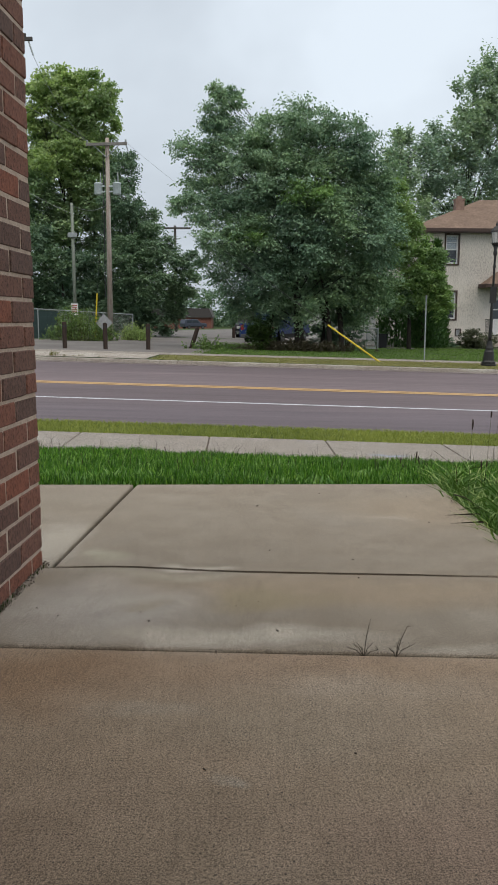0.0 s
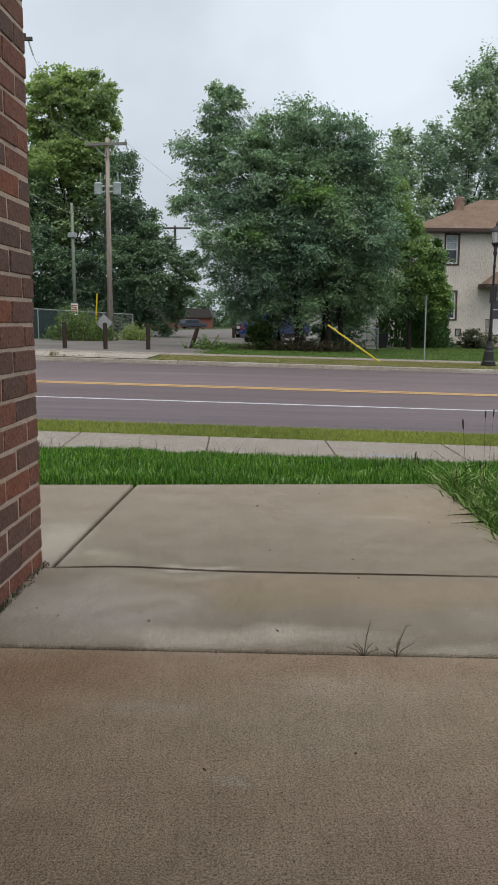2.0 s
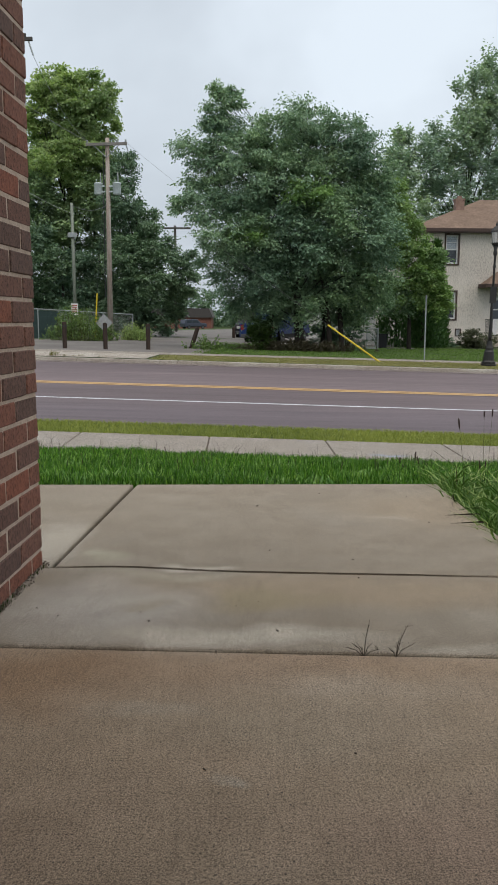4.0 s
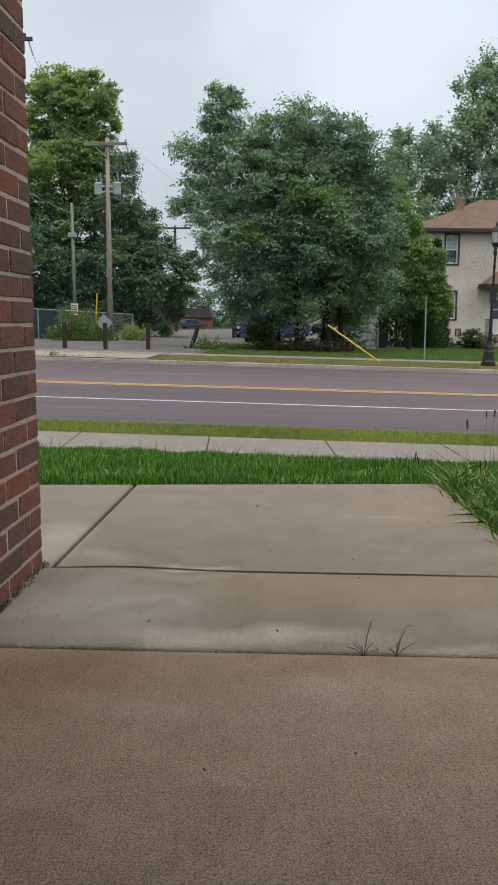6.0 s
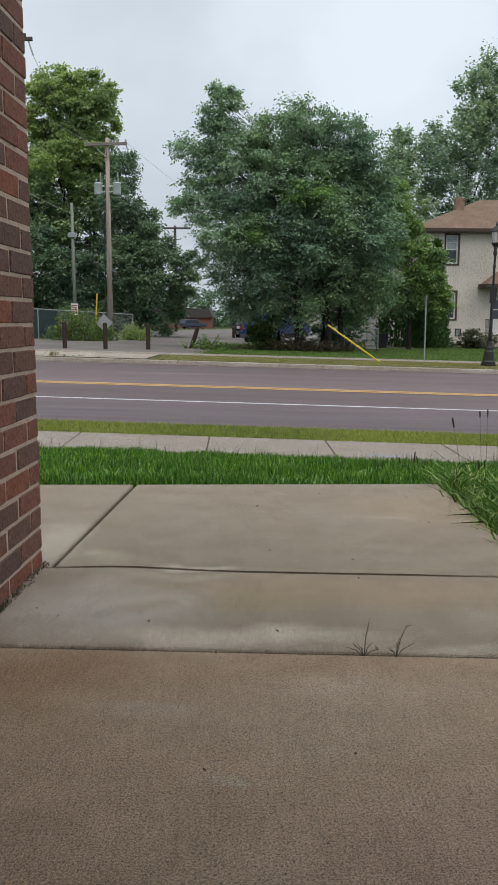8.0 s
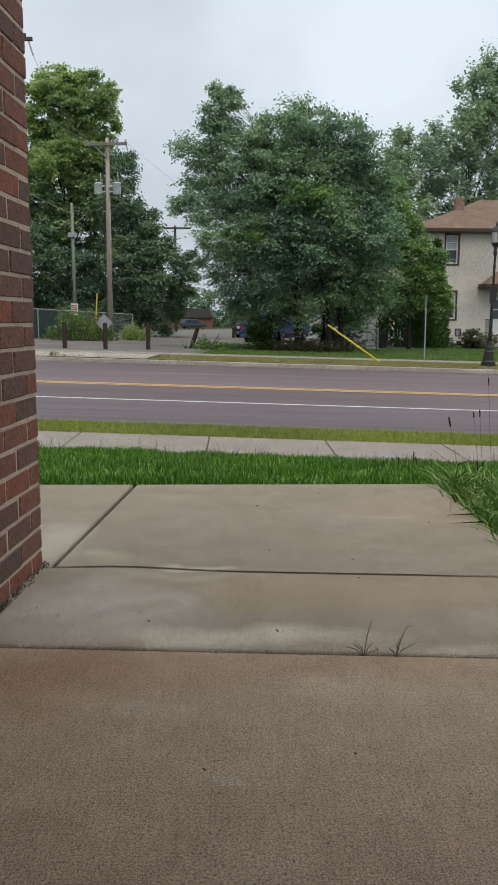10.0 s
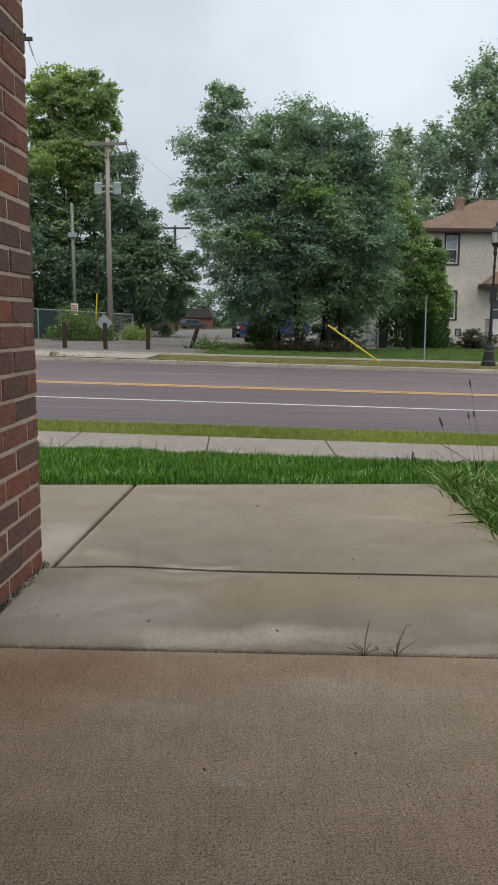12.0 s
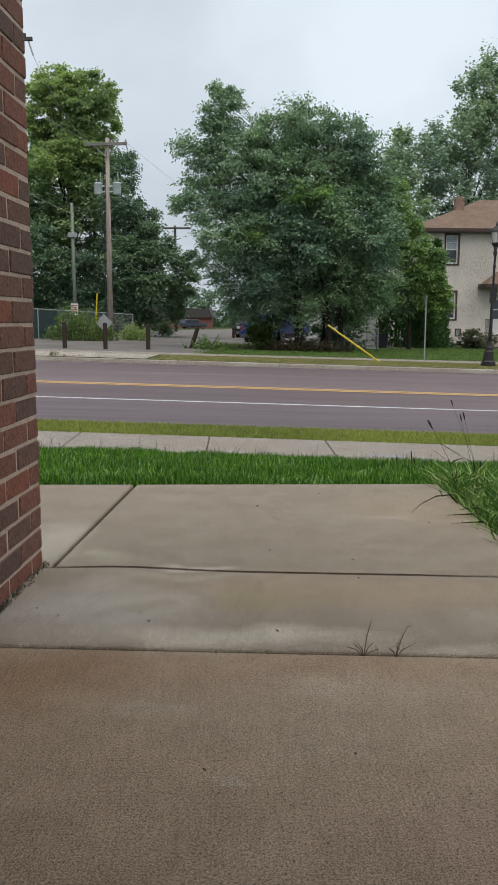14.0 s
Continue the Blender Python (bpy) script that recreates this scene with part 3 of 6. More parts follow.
def add_block(x0, x1, y0, y1, z0, z1):
    o = len(verts)
    verts.extend([(x, y, z) for z in (z0, z1) for x, y in ((x0, y0), (x1, y0), (x1, y1), (x0, y1))])
    faces.extend([(o, o + 3, o + 2, o + 1), (o + 4, o + 5, o + 6, o + 7), (o, o + 1, o + 5, o + 4), (o + 1, o + 2, o + 6, o + 5), (o + 2, o + 3, o + 7, o + 6), (o + 3, o, o + 4, o + 7)])


for k in range(-1, 37):
    z = 0.0588 + k * COURSE + JOINT / 2
    y = -1.15 - (0.19 if k % 2 else 0.09)
    while y > -3.5:
        add_block(-DEPTH, 0, y - BRICK_L + JOINT, y, z, z + COURSE - JOINT)
        y -= BRICK_L
    for x in (-0.3, -0.2):
        add_block(x, x + 0.1 - JOINT, -DEPTH, 0.0, z, z + COURSE - JOINT)
raw("brickwork", verts, faces, BRICK, wall)["kind"] = "stuff"
# crumbling mortar and dirt along the wall's foot
rnd = random.Random(9)


def crumbs(n, small, large, spread):
    bm = bmesh.new()
    for i in range(n):
        y = -rnd.uniform(-0.03, 0.9)
        s = rnd.uniform(small, large) * rnd.uniform(0.5, 1.0)
        x = abs(rnd.gauss(0.0, spread))
        q = bmesh.ops.create_icosphere(bm, subdivisions=1, radius=s, matrix=Matrix.Translation((x, y, max(0.0, 0.012 - 0.45 * x) + s * 0.2)))
        for v in q["verts"]:
            v.co += Vector((rnd.uniform(-1, 1), rnd.uniform(-1.4, 1.4), rnd.uniform(-0.8, 0.4))) * s * 0.5
    return bm


bm = crumbs(260, 0.001, 0.0042, 0.006)
tagged(part("wall_foot_dirt", bm, DIRT, at=WALL), "dark crumbs of dirt along the foot of the wall", "dirt", "", "stuff")
tagged(part("mortar_crumbs", prism(crumbs(150, 0.0012, 0.004, 0.008), [(0.0, -0.002), (0.013, -0.002), (0.0, 0.010)], -1.2, -0.03), MORTAR_DUST, at=WALL), "grey crumbs of mortar along the foot of the wall", "rubble", "", "stuff")

# small weeds rooted in the crack at the wall's foot
def wall_crack(r, n):
    y = np.where(r.uniform(size=n) < 0.6, r.normal(-0.42, 0.05, n), r.uniform(-0.6, 0.0, n))
    return np.array([WALL @ Vector((abs(r.normal(0.006, 0.005)), v, 0.002)) for v in y])


# the porch closes above and behind
tagged(part("ceiling", boxed(-2.6, 2.6, -1.6, 0.95, 2.62, 2.80, bevel=0.01), SOFFIT), "brown porch soffit", "ceiling", "", "structure")
tagged(part("wall_back", boxed(-2.6, 2.6, -1.75, -1.6, -0.2, 2.80), MORTAR), "plain tan building wall behind the porch", "wall", "", "structure")


# ---- grass ----
def blades(name, n, place, height, width, lean, material, label, seed, category="grass"):
    r = np.random.RandomState(seed)
    P = place(r, n)
    n = len(P)
    h = height(P, r) if callable(height) else r.uniform(height[0], height[1], n)
    w = r.uniform(width[0], width[1], n)
    a = r.uniform(0, math.tau, n)
    b = r.uniform(0, math.tau, n)
    l = r.uniform(lean[0], lean[1], n) * h
    side = np.stack([np.cos(a), np.sin(a), np.zeros(n)], 1) * w[:, None] / 2
    out = np.stack([np.cos(b), np.sin(b), np.zeros(n)], 1) * l[:, None]
    up = np.array([0, 0, 1.0]) * h[:, None]
    mid = P + up * 0.6 + out * 0.35
    tip = P + up * r.uniform(0.75, 1.0, n)[:, None] + out
    V = np.stack([P - side, P + side, mid + side * 0.8, mid - side * 0.8, tip], 1).reshape(-1, 3)
    o = np.arange(n) * 5
    F = np.concatenate([np.stack([o, o + 1, o + 2], 1), np.stack([o, o + 2, o + 3], 1), np.stack([o + 3, o + 2, o + 4], 1)])
    ob = raw(name, V, F, material)
    return tagged(ob, label, category, "", "stuff")


def field(u0, u1, v0, v1, keep=None, power=1.0, dz=0.0):
    def place(r, n):
        u = r.uniform(u0, u1, n)
        v = v0 + (v1 - v0) * r.uniform(0, 1, n) ** power
        P = np.array([(*xy(a, b), lie(a, b) + ground_dip(a, b) + dz) for a, b in zip(u, v)])
        return P if keep is None else P[[keep(p) for p in P]]
    return place


def off_slab(p):
    return p[1] > 3.83 + 0.02 * math.sin(p[0] * 9) + 0.012 * math.sin(p[0] * 31) or p[0] > 0.875


def bank_height(P, r):
    rise = np.array([noise.noise(Vector((p[0] * 2.2, p[1] * 2.2, 3.0))) for p in P])
    return r.uniform(0.04, 0.095, len(P)) * (1 + 0.6 * rise)


blades("tall_grass", 135000, field(-3.4, 3.2, 3.85, 8.4, off_slab, 1.4), bank_height, (0.0028, 0.0058), (0.03, 0.45), GRASS, "lush uncut green grass on the bank", 1)
def beside_slab(r, n):
    x = 0.88 + 0.9 * r.uniform(0, 1, n) ** 1.3
    y = r.uniform(2.3, 3.95, n)
    return np.stack([x, y, np.full(n, -0.075)], 1)


blades("rank_grass", 15000, beside_slab, (0.04, 0.13), (0.004, 0.010), (0.1, 0.8), RANK_GRASS, "rank weedy grass spilling over the slab edge", 7)
def slab_corner(r, n):
    y = r.uniform(2.75, 4.0, n)
    x = 0.875 + 0.35 * r.uniform(0, 1, n) ** 1.2
    return np.stack([x, y, np.full(n, -0.07)], 1)


def lawn_around(r, n):
    """The bank and the lawn to both sides of the stretch that shows."""
    u = r.uniform(-9, 9, n)
    v = r.uniform(3.9, 8.3, n)
    P = np.array([(*xy(a, b), lie(a, b) + ground_dip(a, b)) for a, b in zip(u, v) if a < -3.4 or a > 3.2])
    x, y = r.uniform(1.6, 5.0, n // 2), r.uniform(-1.4, 4.0, n // 2)
    return np.concatenate([P, np.stack([x, y, np.full(n // 2, -0.075)], 1)])


blades("side_grass", 26000, lawn_around, (0.05, 0.11), (0.008, 0.016), (0.05, 0.6), GRASS, "uncut green grass round the porch", 19)
blades("arching_grass", 520, slab_corner, (0.07, 0.18), (0.005, 0.010), (0.5, 1.4), PALE_GRASS, "long pale arching grass leaves beside the slab", 14)
blades("bank_clover", 14000, field(-3.4, 3.2, 3.86, 7.5, off_slab, 1.6), (0.03, 0.075), (0.010, 0.018), (0.1, 0.6), CLOVER, "pale broad-leaved clover and plantain in the grass", 11, "weeds")
blades("plantain", 420, field(-3.0, 2.2, 3.87, 4.5, off_slab, 2.0), (0.03, 0.06), (0.02, 0.04), (0.5, 1.2), CLOVER, "broad pale plantain leaves at the slab's edge", 13, "weeds")
blades("grass_seed_stems", 420, field(-3.2, 3.0, 5.0, 8.4), (0.12, 0.22), (0.0025, 0.004), (0.05, 0.5), SEED, "thin brown seed stems standing above the grass", 12, "grass")
blades("wall_crack_weed", 80, wall_crack, (0.006, 0.022), (0.002, 0.005), (0.2, 0.9), WEED_GREEN, "tiny green weeds in the crack at the wall", 27, "weeds")
blades("verge_grass", 34000, field(-3.9, 3.6, 9.72, 10.80), (0.02, 0.06), (0.004, 0.008), (0.1, 1.2), STRIP_GRASS, "short yellow-green grass of the street verge", 2)
blades("far_verge_grass", 22000, field(-4.5, 10, 25.4, 28.1), (0.015, 0.035), (0.02, 0.035), (0.6, 2.0), FAR_GRASS, "short dry grass beside the far kerb", 3)
blades("far_lawn", 26000, field(-3.8, 14, 29.3, 42), (0.02, 0.055), (0.02, 0.035), (0.2, 1.2), LAWN_GRASS, "mown lawn beyond the far sidewalk", 4)


# ---- trees ----
def leaf_cloud(r, lobe, count, leaf, length, rise, droop, gap=0.35, fan=0.45, hang=0.5, broad=0.3, tilt=0.6):
    """Leafy sprays through a lobe (x, y, z, rx, rz): arrays of corners and faces.
    A spray is a flat fan of twigs that starts outwards (rise lifts it, droop bends its tip) with leaves hanging along it; tilt: how far the leaves turn out of the level."""
    x, y, z, rx, rz = lobe
    R = np.array([rx, rx * 0.9, rz]) * 1.12
    # hubs on the lobe's skin hold most of the sprays, the others fill it
    hubs = max(6, int(9 * (rx * rz) ** 0.5))
    e = r.normal(size=(hubs, 3))
    e /= np.linalg.norm(e, axis=1)[:, None]
    hub = e * r.uniform(0.55, 1.05, hubs)[:, None] * R
    m = count * 2
    pick = r.randint(0, hubs, m)
    d = r.normal(size=(m, 3))
    d /= np.linalg.norm(d, axis=1)[:, None]
    rad = r.uniform(0.0, 1.0, m)
    C = d * (rad ** 0.5)[:, None] * R
    near = r.uniform(size=m) < 0.62
    wide = r.uniform(0.2, 0.55, hubs)[pick][:, None]
    C[near] = (hub[pick] + d * (rad ** 0.6)[:, None] * wide * R * np.array([1.1, 1.1, 0.75]))[near]
    keep = np.array([noise.noise(Vector(p) * (0.6 + 0.9 / max(rx, 0.6)) + Vector((x, y, z))) for p in C]) > gap - 0.80
    C, d, pick, near = C[keep][:count], d[keep][:count], pick[keep][:count], near[keep][:count]
    m = len(C)
    C = C + np.array([x, y, z])
    out = np.where(near[:, None], e[pick] + r.normal(size=(m, 3)) * 0.45, d + r.normal(size=(m, 3)) * 0.45)
    out[:, 2] = out[:, 2] * 0.6 + rise
    out /= np.linalg.norm(out, axis=1)[:, None] + 1e-6
    side = np.cross(out, np.array([0, 0, 1.0]) + r.normal(size=(m, 3)) * 0.3)
    side /= np.linalg.norm(side, axis=1)[:, None] + 1e-6
    L = length * r.uniform(0.5, 1.25, m)
    # where the leaves sit: along the middle twig, and along four side twigs
    spots = [(t / 9, 0.0) for t in range(1, 10)] + [(b + 0.35 * w, sg * w) for b, sg in ((0.1, 1), (0.22, -1), (0.4, 1), (0.52, -1)) for w in (0.3, 0.55, 0.8, 1.0)]
    V, F, off = [], [], 0
    for k, (t, w) in enumerate(spots):
        p = C + out * (L * (t - 0.35))[:, None] + side * (L * fan * w * (1.15 - 0.5 * t))[:, None] + r.normal(size=(m, 3)) * leaf * 0.25
        p[:, 2] -= droop * (t * t + 0.4 * w * w) * L
        turn = (1 if k % 2 else -1) if w == 0 else math.copysign(1, w)
        ax = out * 0.7 + side * turn * r.uniform(0.3, 1.1, m)[:, None] + r.normal(size=(m, 3)) * 0.35
        ax[:, 2] = ax[:, 2] * min(1, 0.3 + tilt) - hang * r.uniform(0.4, 1.5, m)
        ax /= np.linalg.norm(ax, axis=1)[:, None] + 1e-6
        wd = np.cross(ax, np.array([0, 0, 1.0]) + r.normal(size=(m, 3)) * tilt)
        wd /= np.linalg.norm(wd, axis=1)[:, None] + 1e-6
        l = (leaf * r.uniform(0.65, 1.3, m))[:, None]
        V.append(np.stack([p, p + ax * l * 0.45 + wd * l * broad, p + ax * l, p + ax * l * 0.45 - wd * l * broad], 1).reshape(-1, 3))
        o = off + np.arange(m) * 4
        F.append(np.stack([o, o + 1, o + 2, o + 3], 1))
        off += m * 4
    return np.concatenate(V), np.concatenate(F)


def tree(name, root, height, girth, lobes, paints, density, leaf, spray, deep, label, category="tree", seed=0, trunks=((0, 0),), gap=0.35, fan=0.45, hang=0.5, broad=0.3, lift=(0.05, 0.6), bend=(0.35, 0.1), bulge=0.0):
    """A trunk with limbs that reach into every lobe; each lobe of the crown is a branch of its own that can sway.
    deep: how far the lobes lie before and behind the trunk; bulge: how far the crown stands out at half its height;
    lift and bend: the sprays' rise and droop at the crown's foot and at its top."""
    rnd = random.Random(seed)
    r = np.random.RandomState(seed)
    t = thing(name, pose(*root), label, category)
    for i, (tx, ty) in enumerate(trunks):
        g = girth * (1 if i == 0 else rnd.uniform(0.4, 0.7))
        h = height * (0.62 if i == 0 else rnd.uniform(0.3, 0.5))
        bm = tube(bmesh.new(), [(tx, ty, -0.15), (tx * 0.98, ty, 0.25), (tx * 0.9 + rnd.uniform(-0.2, 0.2), ty, h * 0.35), (tx * 0.7 + rnd.uniform(-0.3, 0.3), ty, h * 0.7), (tx * 0.6, ty, h)], [g * 1.45, g, g * 0.85, g * 0.55, g * 0.15], 10)
        part("trunk", bm, BARK, t, smooth=True)
    branches = []
    for k, (x, z, rx, rz, paint) in enumerate(lobes):
        up = min(z / height, 1)
        y = rnd.uniform(-deep, deep) * (0.45 + 0.55 * math.sin(math.pi * min(up + 0.1, 1)))
        if paint == 3:
            y = rnd.uniform(0.2, 0.8)
        elif bulge and paint:
            y = -bulge * math.sin(math.pi * up ** 1.5)
        elif bulge:
            y = rnd.uniform(-0.6, 0.2) * deep if up > 0.55 else rnd.uniform(0.1, 0.8) * deep if up < 0.3 else y
        foot = Vector((x * 0.12, y * 0.12, max(min(z * 0.62, height * 0.58), 0.5)))
        # origin at the foot of the limb, so that the branch turns about it
        bm = bmesh.new()
        tip = Vector((x, y, z)) - foot
        mid = tip * 0.5 + Vector((rnd.uniform(-0.2, 0.2), rnd.uniform(-0.2, 0.2), 0.12 * tip.length))
        g = girth * 0.2 * min(1, rx / 2 + 0.3)
        tube(bm, [(0, 0, 0), mid * 0.55, mid, tip * 0.85, tip + Vector((0, 0, rz * 0.5))], [g, g * 0.8, g * 0.6, g * 0.35, 0.008], 6)
        for j in range(6):
            e = tip + Vector((rnd.uniform(-0.8, 0.8) * rx, rnd.uniform(-0.7, 0.7) * rx, rnd.uniform(-0.6, 0.85) * rz))
            s = mid.lerp(tip, rnd.uniform(0.1, 0.9))
            tube(bm, [s, s.lerp(e, 0.5) + Vector((0, 0, 0.1 * rx)), e], [g * 0.3, g * 0.16, 0.006], 5)
        limb = part("limb", bm, BARK, t, smooth=True, at=Matrix.Translation(foot))
        n = max(14, int(density * rx * rz * (0.45 if paint == 3 else 1)))
        V, F = leaf_cloud(r, (tip.x, tip.y, tip.z, rx, rz), n, leaf, spray * min(1, 0.35 + rx), lift[0] + (lift[1] - lift[0]) * up, bend[0] + (bend[1] - bend[0]) * up, gap, fan, hang * (0.15 + 1.3 * up), broad, 0.2 + 0.55 * up)
        raw("crown", V, F, paints[paint], limb)
        branches.append(limb)
    return t, branches


# crown lobes: (x, z, half width, half height, foliage) from the root
ELM_TOP = [
    (-2.83, 9.62, 0.52, 0.60, 0), (-2.85, 8.85, 0.70, 0.58, 0), (-4.25, 7.96, 0.60, 0.36, 0), (-3.51, 7.66, 0.68, 0.55, 0), (-4.56, 5.73, 0.50, 0.33, 0), (-3.70, 5.80, 0.76, 0.59, 0),
    (-3.70, 6.79, 0.72, 0.62, 0), (-1.22, 8.52, 0.79, 0.65, 0), (0.34, 8.85, 0.98, 0.72, 0), (1.80, 8.53, 0.90, 0.69, 0), (2.82, 7.78, 0.75, 0.76, 0), (-2.12, 7.88, 0.94, 0.82, 0),
    (-0.54, 7.23, 1.13, 0.91, 0), (1.49, 7.01, 1.13, 0.92, 0), (3.08, 6.36, 0.80, 0.89, 0),
    (-3.20, 10.15, 0.15, 0.25, 0), (-2.45, 10.10, 0.13, 0.25, 0), (-2.83, 10.15, 0.15, 0.21, 0), (-3.87, 8.05, 0.23, 0.18, 0), (0.44, 9.47, 0.30, 0.18, 0), (1.34, 9.34, 0.26, 0.18, 0), (-0.56, 9.13, 0.30, 0.18, 0), (2.35, 8.92, 0.26, 0.22, 0)]
ELM_MIDDLE = [
    (-0.41, 5.15, 0.76, 0.63, 2), (0.57, 4.37, 0.77, 0.64, 2), (-0.51, 3.59, 0.81, 0.60, 2), (0.94, 5.59, 0.68, 0.63, 2), (-1.43, 4.59, 0.65, 0.64, 2), (1.54, 3.93, 0.69, 0.64, 2),
    (-2.34, 6.24, 1.05, 0.92, 0), (-0.30, 5.48, 1.24, 1.02, 0), (1.74, 5.26, 1.24, 1.02, 0), (3.10, 4.82, 0.82, 1.03, 0), (-2.91, 4.48, 0.96, 0.79, 0), (-1.43, 3.92, 1.15, 0.94, 0),
    (0.63, 3.59, 1.25, 0.94, 0), (2.46, 3.48, 1.15, 0.98, 0), (3.30, 3.26, 0.70, 1.04, 0), (0.45, 6.25, 0.62, 0.42, 1), (-2.0, 4.48, 0.58, 0.42, 1), (1.0, 6.0, 0.35, 0.3, 1)]
ELM_SKIRT = [
    (-1.37, 0.75, 0.23, 0.39, 0), (0.3, 1.75, 1.0, 0.45, 0), (1.6, 1.7, 0.9, 0.45, 0), (-1.0, 1.7, 0.8, 0.5, 0), (2.5, 1.6, 0.6, 0.5, 0), (-1.9, 1.8, 0.7, 0.5, 0),
    (-3.15, 3.55, 0.81, 0.85, 0), (-1.88, 2.40, 0.89, 0.80, 0), (-0.05, 2.15, 1.12, 0.76, 0), (1.80, 2.15, 1.12, 0.76, 0), (2.85, 2.43, 0.80, 0.86, 0),
    (-1.20, 3.32, 0.96, 0.76, 0), (0.87, 2.80, 1.16, 0.76, 0), (2.55, 2.55, 1.00, 0.76, 0)]
POPLAR = [
    (-0.36, 15.35, 0.50, 0.42, 0), (0.68, 14.91, 0.50, 0.37, 0), (1.59, 14.66, 0.55, 0.42, 0), (2.64, 14.04, 0.44, 0.42, 0),
    (2.46, 13.66, 0.61, 0.64, 0), (2.38, 12.80, 0.56, 0.53, 0), (0.77, 12.39, 0.84, 0.80, 0), (-0.19, 13.59, 0.78, 0.80, 0),
    (-0.75, 11.37, 0.95, 0.92, 0), (1.00, 8.47, 1.02, 0.93, 0), (-1.99, 9.43, 0.73, 0.98, 0),
    (-0.98, 14.53, 0.83, 0.85, 0), (0.49, 14.07, 0.89, 0.85, 0), (1.96, 13.28, 0.89, 0.91, 0), (-1.54, 12.80, 0.78, 0.85, 0), (0.11, 12.32, 1.06, 0.91, 0), (1.75, 11.53, 0.90, 0.81, 0),
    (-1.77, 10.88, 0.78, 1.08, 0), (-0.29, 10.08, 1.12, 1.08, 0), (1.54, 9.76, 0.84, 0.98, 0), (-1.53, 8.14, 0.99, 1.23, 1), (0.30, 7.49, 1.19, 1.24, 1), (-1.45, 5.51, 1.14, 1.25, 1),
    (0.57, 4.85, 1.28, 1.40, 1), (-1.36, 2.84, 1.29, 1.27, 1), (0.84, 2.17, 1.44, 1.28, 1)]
ASH = [
    (2.63, 4.18, 0.59, 0.74, 0), (2.75, 3.17, 0.43, 0.69, 0), (1.95, 1.70, 0.38, 0.59, 0),
    (-0.73, 9.36, 0.58, 0.82, 0), (-0.98, 7.83, 0.85, 0.93, 0), (-0.05, 6.76, 0.80, 0.88, 0), (-1.34, 5.98, 0.94, 1.05, 0), (0.56, 5.36, 0.86, 0.94, 0), (-0.57, 4.42, 1.13, 1.11, 0),
    (1.51, 4.58, 0.75, 0.84, 0), (-1.56, 3.16, 1.08, 1.20, 0), (0.53, 3.01, 1.13, 1.20, 0), (1.98, 3.17, 0.81, 1.06, 0), (-0.47, 1.42, 1.14, 1.02, 0), (0.75, 1.42, 0.95, 1.02, 0),
    (1.85, 2.22, 0.54, 1.00, 0), (-1.92, 1.25, 0.95, 0.94, 0)]
MAPLE = [
    (-3.6, 8.6, 1.2, 0.9, 0), (-2.0, 8.8, 1.2, 0.9, 0), (-4.8, 7.6, 1.0, 0.9, 0), (-3.2, 7.2, 1.2, 0.8, 0), (0.0, 8.9, 1.3, 0.8, 0),
    (-5.47, 14.49, 0.21, 0.41, 0), (-0.87, 17.92, 0.42, 0.54, 0), (0.07, 18.52, 0.42, 0.60, 0), (0.88, 19.39, 0.42, 0.60, 0), (-5.55, 12.86, 0.71, 0.69, 0), (0.26, 15.91, 1.06, 1.02, 0),
    (-5.91, 10.39, 1.00, 0.91, 0), (-0.10, 14.49, 1.06, 1.02, 0), (-5.45, 9.14, 1.08, 0.91, 0),
    (1.11, 17.92, 0.84, 1.34, 0), (1.80, 19.32, 0.70, 1.17, 0), (0.26, 15.91, 1.06, 1.02, 0), (1.98, 15.11, 1.24, 1.53, 0), (-2.59, 15.62, 0.28, 0.82, 0), (-2.40, 13.88, 0.92, 0.96, 0),
    (-3.68, 14.16, 0.43, 0.82, 0), (-5.17, 14.28, 0.43, 0.89, 0), (-4.49, 12.86, 1.07, 1.03, 0), (-2.56, 12.25, 1.29, 1.17, 0), (-0.46, 12.87, 1.28, 1.17, 0), (1.25, 12.46, 1.28, 1.24, 0),
    (-5.30, 11.42, 0.86, 0.97, 0), (-3.79, 10.80, 1.15, 0.97, 0), (-1.23, 10.60, 1.43, 0.90, 0), (0.90, 10.61, 1.43, 0.90, 0), (2.76, 16.52, 1.41, 2.03, 0), (3.36, 12.87, 1.42, 1.72, 0)]
YOUNG = [
    (0.75, 3.55, 0.45, 0.50, 0), (1.25, 2.2, 0.42, 0.55, 0), (-1.30, 6.20, 0.55, 0.75, 0), (-1.03, 5.70, 0.65, 0.63, 0), (1.0, 4.3, 0.40, 0.5, 0), (1.35, 3.1, 0.40, 0.5, 0),
    (-0.81, 7.19, 0.45, 0.62, 0), (-0.48, 6.07, 0.60, 0.75, 0), (0.02, 4.95, 0.70, 0.76, 0), (0.34, 3.35, 0.65, 0.55, 0), (-0.75, 4.70, 0.66, 0.85, 0), (0.99, 2.67, 0.52, 0.6, 0),
    (-0.19, 3.18, 0.70, 0.81, 0), (-0.67, 2.4, 0.66, 0.6, 1)]
